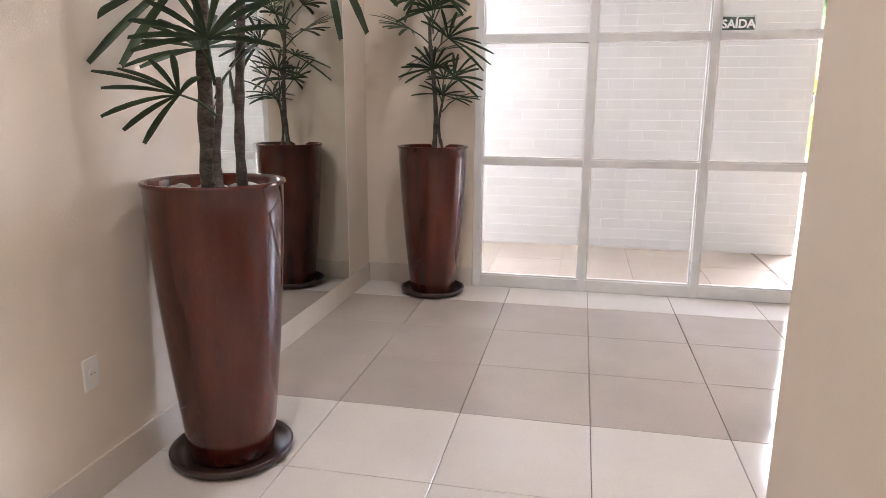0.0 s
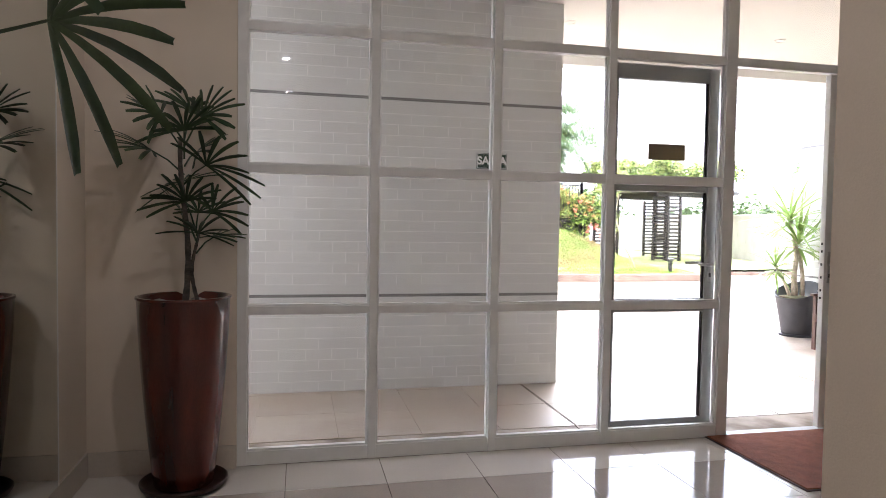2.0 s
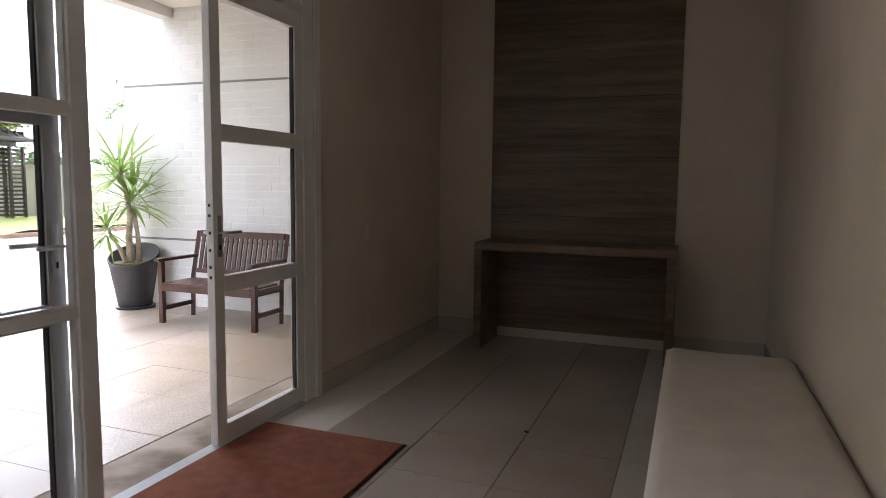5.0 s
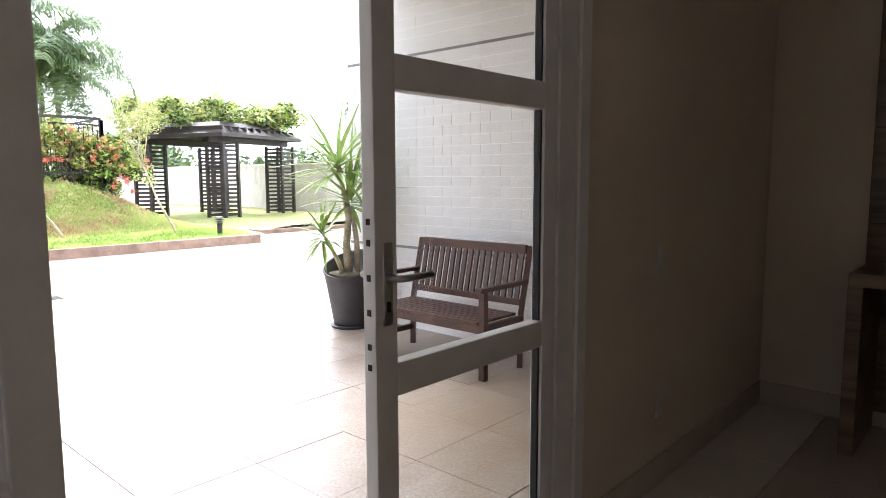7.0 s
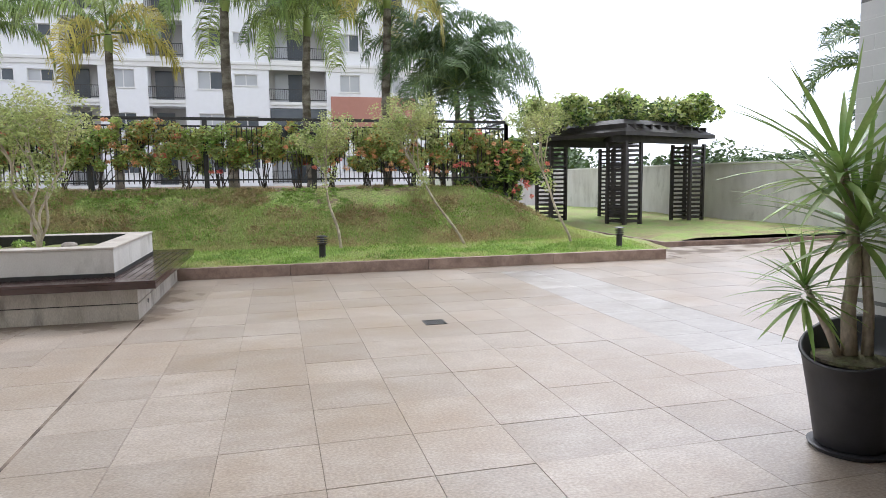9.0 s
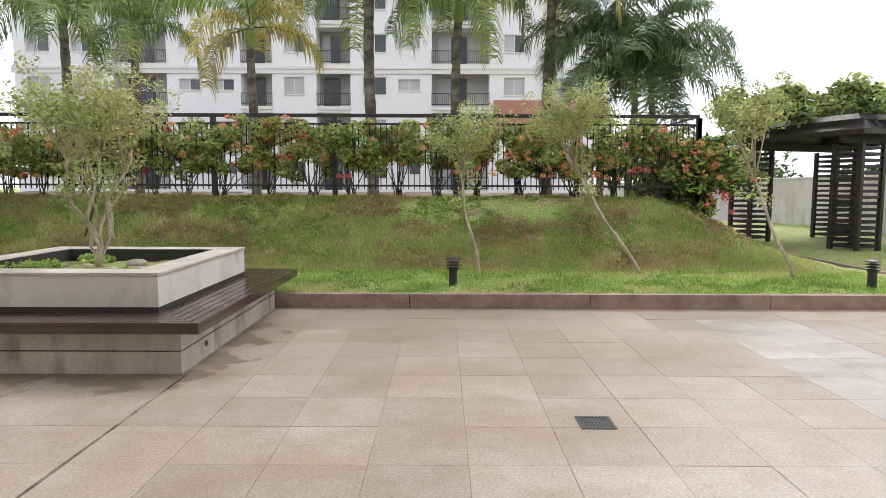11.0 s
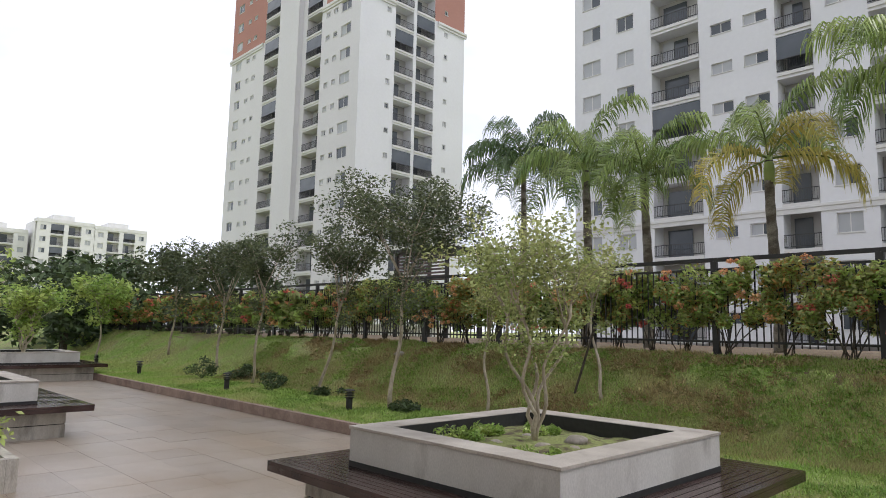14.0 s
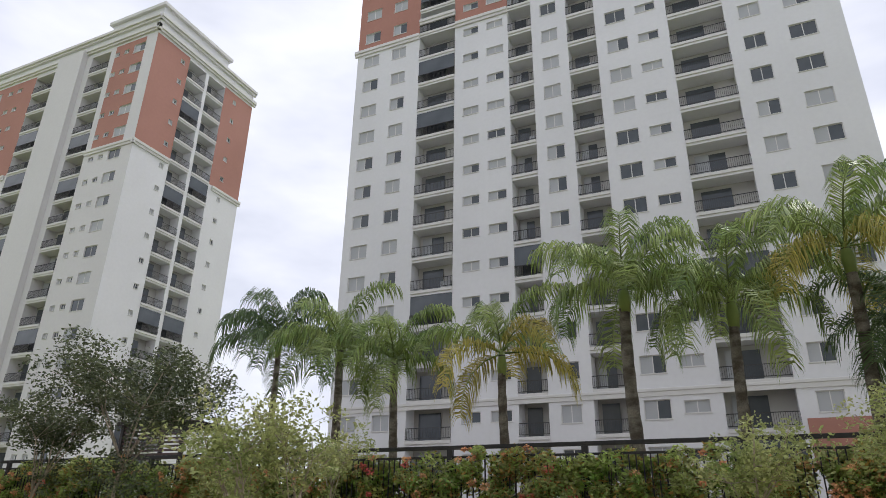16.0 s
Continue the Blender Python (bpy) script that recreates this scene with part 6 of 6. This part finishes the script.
def terrace():
    f = thing("terrace", "large weathered beige stone pavers with dark joints", "pavement", kind="structure")
    P, Q, gap = 0.62, 0.643, 0.003
    rng = random.Random(11)
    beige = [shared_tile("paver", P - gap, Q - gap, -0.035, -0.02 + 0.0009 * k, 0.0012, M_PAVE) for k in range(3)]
    pale = shared_tile("paver", P - gap, Q - gap, -0.035, -0.02, 0.0012, M_PAVE_SHEEN)
    v, fc = [], []
    for i in range(-72, 27):
        for j in range(-7, 14):
            x, y = 4.19 + P * i, 9.58 + Q * j
            if y < GY + 0.06 or (y + Q > KY + 0.02 and x < 11.8) or x + P > 19.5:
                continue
            cx, cy = x + P / 2, y + Q / 2
            near = 0.7 < cx < 9.2 and 5.3 < cy < 17.0
            if near:
                # one strip of pavers has its wet sheen put into a paler colour
                o = new("paver", pale if 7.85 < cx < 8.95 and cy > 11 else rng.choice(beige))
                o.location = (cx, cy, 0)
                o.parent = f
            else:
                z = -0.02 + rng.choice((0, 0.001, 0.002))
                b = len(v)
                g = gap / 2
                v += [(x + g, y + g, -0.035), (x + P - g, y + g, -0.035), (x + P - g, y + Q - g, -0.035), (x + g, y + Q - g, -0.035),
                      (x + g, y + g, z), (x + P - g, y + g, z), (x + P - g, y + Q - g, z), (x + g, y + Q - g, z)]
                fc += [tuple(b + q for q in w) for w in ((4, 5, 6, 7), (0, 1, 5, 4), (1, 2, 6, 5), (2, 3, 7, 6), (3, 0, 4, 7))]
    r = raw("far_pavers", v, fc, [M_PAVE_FAR], f)
    r["kind"] = "stuff"
    # strip cut to the kerb
    x = 4.19 - 72 * P
    v, fc = [], []
    while x < 11.8:
        y0 = 9.58 + Q * 10
        while y0 + Q < KY:
            y0 += Q
        b = len(v)
        v += [(x + 0.003, y0 + 0.003, -0.02), (min(x + P - 0.003, 11.8), y0 + 0.003, -0.02), (min(x + P - 0.003, 11.8), KY, -0.02), (x + 0.003, KY, -0.02)]
        fc.append((b, b + 1, b + 2, b + 3))
        x += P
    raw("cut_pavers", v, fc, [M_PAVE_FAR], f)["kind"] = "stuff"
terrace()
joint = bmesh.new()
for k in range(24):
    w = 0.010 + 0.008 * abs(noise.noise(Vector((k * 0.7, 3, 1))))
    box(2.33 - w, 2.33 + w, 5.6 + k * 0.38, 5.6 + (k + 1) * 0.38 - 0.002, -0.024, -0.0166, bm=joint)
tagged(part("trim_expansion_joint", joint, M_JOINT_DARK), "dirty dark expansion joint across the terrace paving", "joint", kind="structure")


def kerb():
    k = thing("kerb", "reddish granite kerb along the lawn", "kerb", kind="structure")
    x = 11.83
    while x > -45:
        x0 = x - 2.55
        part("kerb_stone", box(x0 + 0.004, x - 0.004, KY, KY + 0.11, -0.04, 0.185, 0.008), M_KERB, k)
        x = x0
    part("kerb_stone", box(11.72, 11.83, KY + 0.114, KY + 1.9, -0.04, 0.185, 0.008), M_KERB, k)
    part("kerb_stone", box(11.72, 11.83, KY + 1.91, KY + 4.2, -0.04, 0.185, 0.008), M_KERB, k)
kerb()

# second lawn by the pergola, with its own low kerb
def lawn_two():
    xs, ys = np.linspace(13.2, 19.5, 30), np.linspace(20.2, 40, 60)
    verts = [(x, y, 0.06 + 0.05 * noise.noise(Vector((x, y, 5))) + 0.12 * min(1, (x - 13.2))) for y in ys for x in xs]
    n = len(xs)
    faces = [(j * n + i, j * n + i + 1, (j + 1) * n + i + 1, (j + 1) * n + i) for j in range(len(ys) - 1) for i in range(n - 1)]
    tagged(raw("lawn", verts, faces, [M_GRASS_SOIL], smooth=True), "second lawn under the pergola", "lawn", kind="structure")
    e = thing("kerb", "low granite edging of the second lawn", "kerb", kind="structure")
    part("kerb_stone", box(13.1, 13.2, 20.1, 40, -0.05, 0.1, 0.006), M_KERB, e)
    part("kerb_stone", box(13.2, 19.5, 20.1, 20.2, -0.05, 0.1, 0.006), M_KERB, e)
lawn_two()


# grass blades on the lawn
def grass(name, count, x0, x1, y0, y1, h, height, seed, label, material=None, bias=0.0):
    r = np.random.RandomState(seed)
    x, y = r.uniform(x0, x1, count), r.uniform(y0, y1, count)
    keep = np.array([noise.noise(Vector((a * 0.8, b * 0.8, 9))) > -0.75 + (0 if b < 20.3 else (b - 20.3) * 0.33) + bias + 0.5 * (r.uniform() - 0.5) for a, b in zip(x, y)])
    x, y = x[keep], y[keep]
    keep = np.array([not (b > 20.9 and noise.noise(Vector((a * 0.9, b * 2.0, 7))) + 0.5 * noise.noise(Vector((a * 3.1, b * 5, 8))) + (b - 22.1) * 1.2 > 0.35 and r.uniform() < 0.6) for a, b in zip(x, y)])
    x, y = x[keep], y[keep]
    n = len(x)
    z = np.array([height(a, b) for a, b in zip(x, y)])
    a = r.uniform(0, 6.28, n)
    w = r.uniform(0.004, 0.009, n)
    hh = h * r.uniform(0.5, 1.4, n)
    lx, ly = r.normal(0, 0.5, n) * hh, r.normal(0, 0.5, n) * hh
    v = np.empty((n, 3, 3))
    v[:, 0] = np.stack([x - np.cos(a) * w, y - np.sin(a) * w, z - 0.01], 1)
    v[:, 1] = np.stack([x + np.cos(a) * w, y + np.sin(a) * w, z - 0.01], 1)
    v[:, 2] = np.stack([x + lx, y + ly, z + hh], 1)
    me = bpy.data.meshes.new(name)
    me.vertices.add(3 * n)
    me.vertices.foreach_set("co", v.reshape(-1))
    me.loops.add(3 * n)
    me.loops.foreach_set("vertex_index", np.arange(3 * n, dtype=np.int32))
    me.polygons.add(n)
    me.polygons.foreach_set("loop_start", np.arange(0, 3 * n, 3, dtype=np.int32))
    me.update(calc_edges=True)
    me.materials.append(material or M_BLADE)
    tagged(new(name, me), label, "grass", kind="stuff")

def tufts(name, count, x0, x1, y0, y1, length, wide, seed, label, material, thin):
    """Low tufts of a dozen flat blades each, gathered in patches."""
    r = np.random.RandomState(seed)
    spots = []
    while len(spots) < count:
        a, b = r.uniform(x0, x1), r.uniform(y0, y1)
        if noise.noise(Vector((a * 0.7 + seed, b * 1.3, 4))) + 0.6 * noise.noise(Vector((a * 2.4, b * 3.1, seed))) > thin + 0.35 * (r.uniform() - 0.5):
            spots.append((a, b))
    n = 12
    c = np.repeat(np.array([(a, b, lawn_height(a, b)) for a, b in spots]), n, 0)
    m = len(c)
    c[:, :2] += r.normal(0, 0.035, (m, 2))
    a, lean = r.uniform(0, 6.28, m), r.uniform(0.25, 1.25, m)
    ln = length * r.uniform(0.5, 1.3, m)
    way = np.stack([np.cos(a) * np.sin(lean), np.sin(a) * np.sin(lean), np.cos(lean)], 1)
    across = np.stack([-np.sin(a), np.cos(a), np.zeros(m)], 1) * wide
    v = np.empty((m, 4, 3))
    v[:, 0], v[:, 1] = c - across * 0.5, c + across * 0.5
    v[:, 2] = c + way * ln[:, None] * 0.6 + across * 0.5
    v[:, 3] = c + way * ln[:, None] + np.stack([np.zeros(m), np.zeros(m), -0.3 * ln * np.sin(lean)], 1)
    me = bpy.data.meshes.new(name)
    me.vertices.add(4 * m)
    me.vertices.foreach_set("co", v.reshape(-1))
    me.loops.add(4 * m)
    me.loops.foreach_set("vertex_index", np.arange(4 * m, dtype=np.int32))
    me.polygons.add(m)
    me.polygons.foreach_set("loop_start", np.arange(0, 4 * m, 4, dtype=np.int32))
    me.update(calc_edges=True)
    me.materials.append(material)
    tagged(new(name, me), label, "grass", kind="stuff")

tufts("green_tufts", 9000, -14, 11.0, KY + 0.25, 22.45, 0.075, 0.014, 11, "darker green grass tufts in the lawn", M_TUFT, 0.05)
tufts("withered_tufts", 3600, -14, 10.6, 20.1, 22.45, 0.11, 0.013, 12, "withered brown grass tufts on the bank", M_TUFT_DRY, 0.2)
grass("grass", 230000, -14, 11.7, KY + 0.12, 22.6, 0.036, lawn_height, 1, "short green grass with dry patches")
grass("far_grass", 110000, -34, -14, KY + 0.12, 22.6, 0.055, lawn_height, 3, "short green grass far along the bank")
grass("bank_grass", 150000, -14, 11.0, 19.9, 22.5, 0.075, lawn_height, 2, "tufts of dry straw-coloured grass on the bank", M_BLADE_DRY, 0.25)


# ---- glazed cladding of the outer walls ----
def cladding(name, label, u0, u1, z0, z1, place, part_u, bands):
    """Thin ceramic tiles in running bond on a wall, in fields between dark grooves; place maps (along, out, up) to the world."""
    c = thing(name, label, "wall", kind="structure")
    W, H, gap, t = 0.24, 0.100, 0.0045, 0.004
    me = bpy.data.meshes.new("clad_tile")
    b = box(-W / 2 + gap / 2, W / 2 - gap / 2, 0, t, -H / 2 + gap / 2, H / 2 - gap / 2)
    for v in b.verts:
        v.co = place(*v.co) - place(0, 0, 0)
    b.to_mesh(me)
    b.free()
    me.materials.append(M_CLAD)
    v, f, made = [], [], 0
    row = 0
    z = z0
    while z < z1 - 0.02:
        top = min(z + H, z1)
        if any(a < z + H / 2 + 0.05 and z + H / 2 - 0.05 < e for a, e in bands):
            z += H
            row += 1
            continue
        u = u0 - (W / 2 if row % 2 else 0)
        while u < u1:
            a, e = max(u, u0), min(u + W, u1)
            if e - a > 0.03:
                whole = e - a > W - 0.001 and top - z > H - 0.001
                if whole and part_u[0] < u < part_u[1] and part_u[2] < z < part_u[3] and made < 300:
                    o = new("clad_tile", me)
                    o.location = place(u + W / 2, 0, z + H / 2)
                    o.parent = c
                    made += 1
                else:
                    g = gap / 2
                    q = len(v)
                    v += [tuple(place(*w)) for w in ((a + g, 0, z + g), (e - g, 0, z + g), (e - g, 0, top - g), (a + g, 0, top - g), (a + g, t, z + g), (e - g, t, z + g), (e - g, t, top - g), (a + g, t, top - g))]
                    f += [tuple(q + k for k in w) for w in ((4, 5, 6, 7), (0, 1, 5, 4), (1, 2, 6, 5), (2, 3, 7, 6), (3, 0, 4, 7))]
            u += W
        z += H
        row += 1
    raw("joined_tiles", v, f, [M_CLAD_JOIN], c)["kind"] = "stuff"
    bm = box(u0, u1, 0.0005, 0.002, z0, z1)
    for w in bm.verts:
        w.co = place(*w.co)
    part("joint_bed", bm, M_CLAD_JOINT, c)
    for a, e in bands:
        bm = box(u0, u1, 0.0022, 0.0032, a - 0.005, e + 0.005)
        for w in bm.verts:
            w.co = place(*w.co)
        part("groove", bm, M_GROOVE, c)
        for lo, hi in ((a - 0.095, a - 0.004), (e + 0.004, e + 0.095)):
            bm = box(u0, u1, 0.003, 0.0045, lo, hi)
            for w in bm.verts:
                w.co = place(*w.co)
            part("smooth_course", bm, M_CLAD, c)
    return c

cladding("cladding_side", "white ceramic tile cladding on the side wall", -9.70, -GY - 0.12, -0.02, 3.74, lambda u, o, z: Vector((7.76 - o, -u, z)), (-9.6, -6.5, 0.3, 2.9), [(0.83, 0.85), (2.80, 2.82)])
cladding("cladding_pier", "pale ceramic tile cladding on the outer wall", -3.0, 2.71, -0.02, 3.74, lambda u, o, z: Vector((u, 7.08 - o, z)), (0.1, 2.6, 0.1, 2.4), [(0.865, 0.885), (2.71, 2.73)])
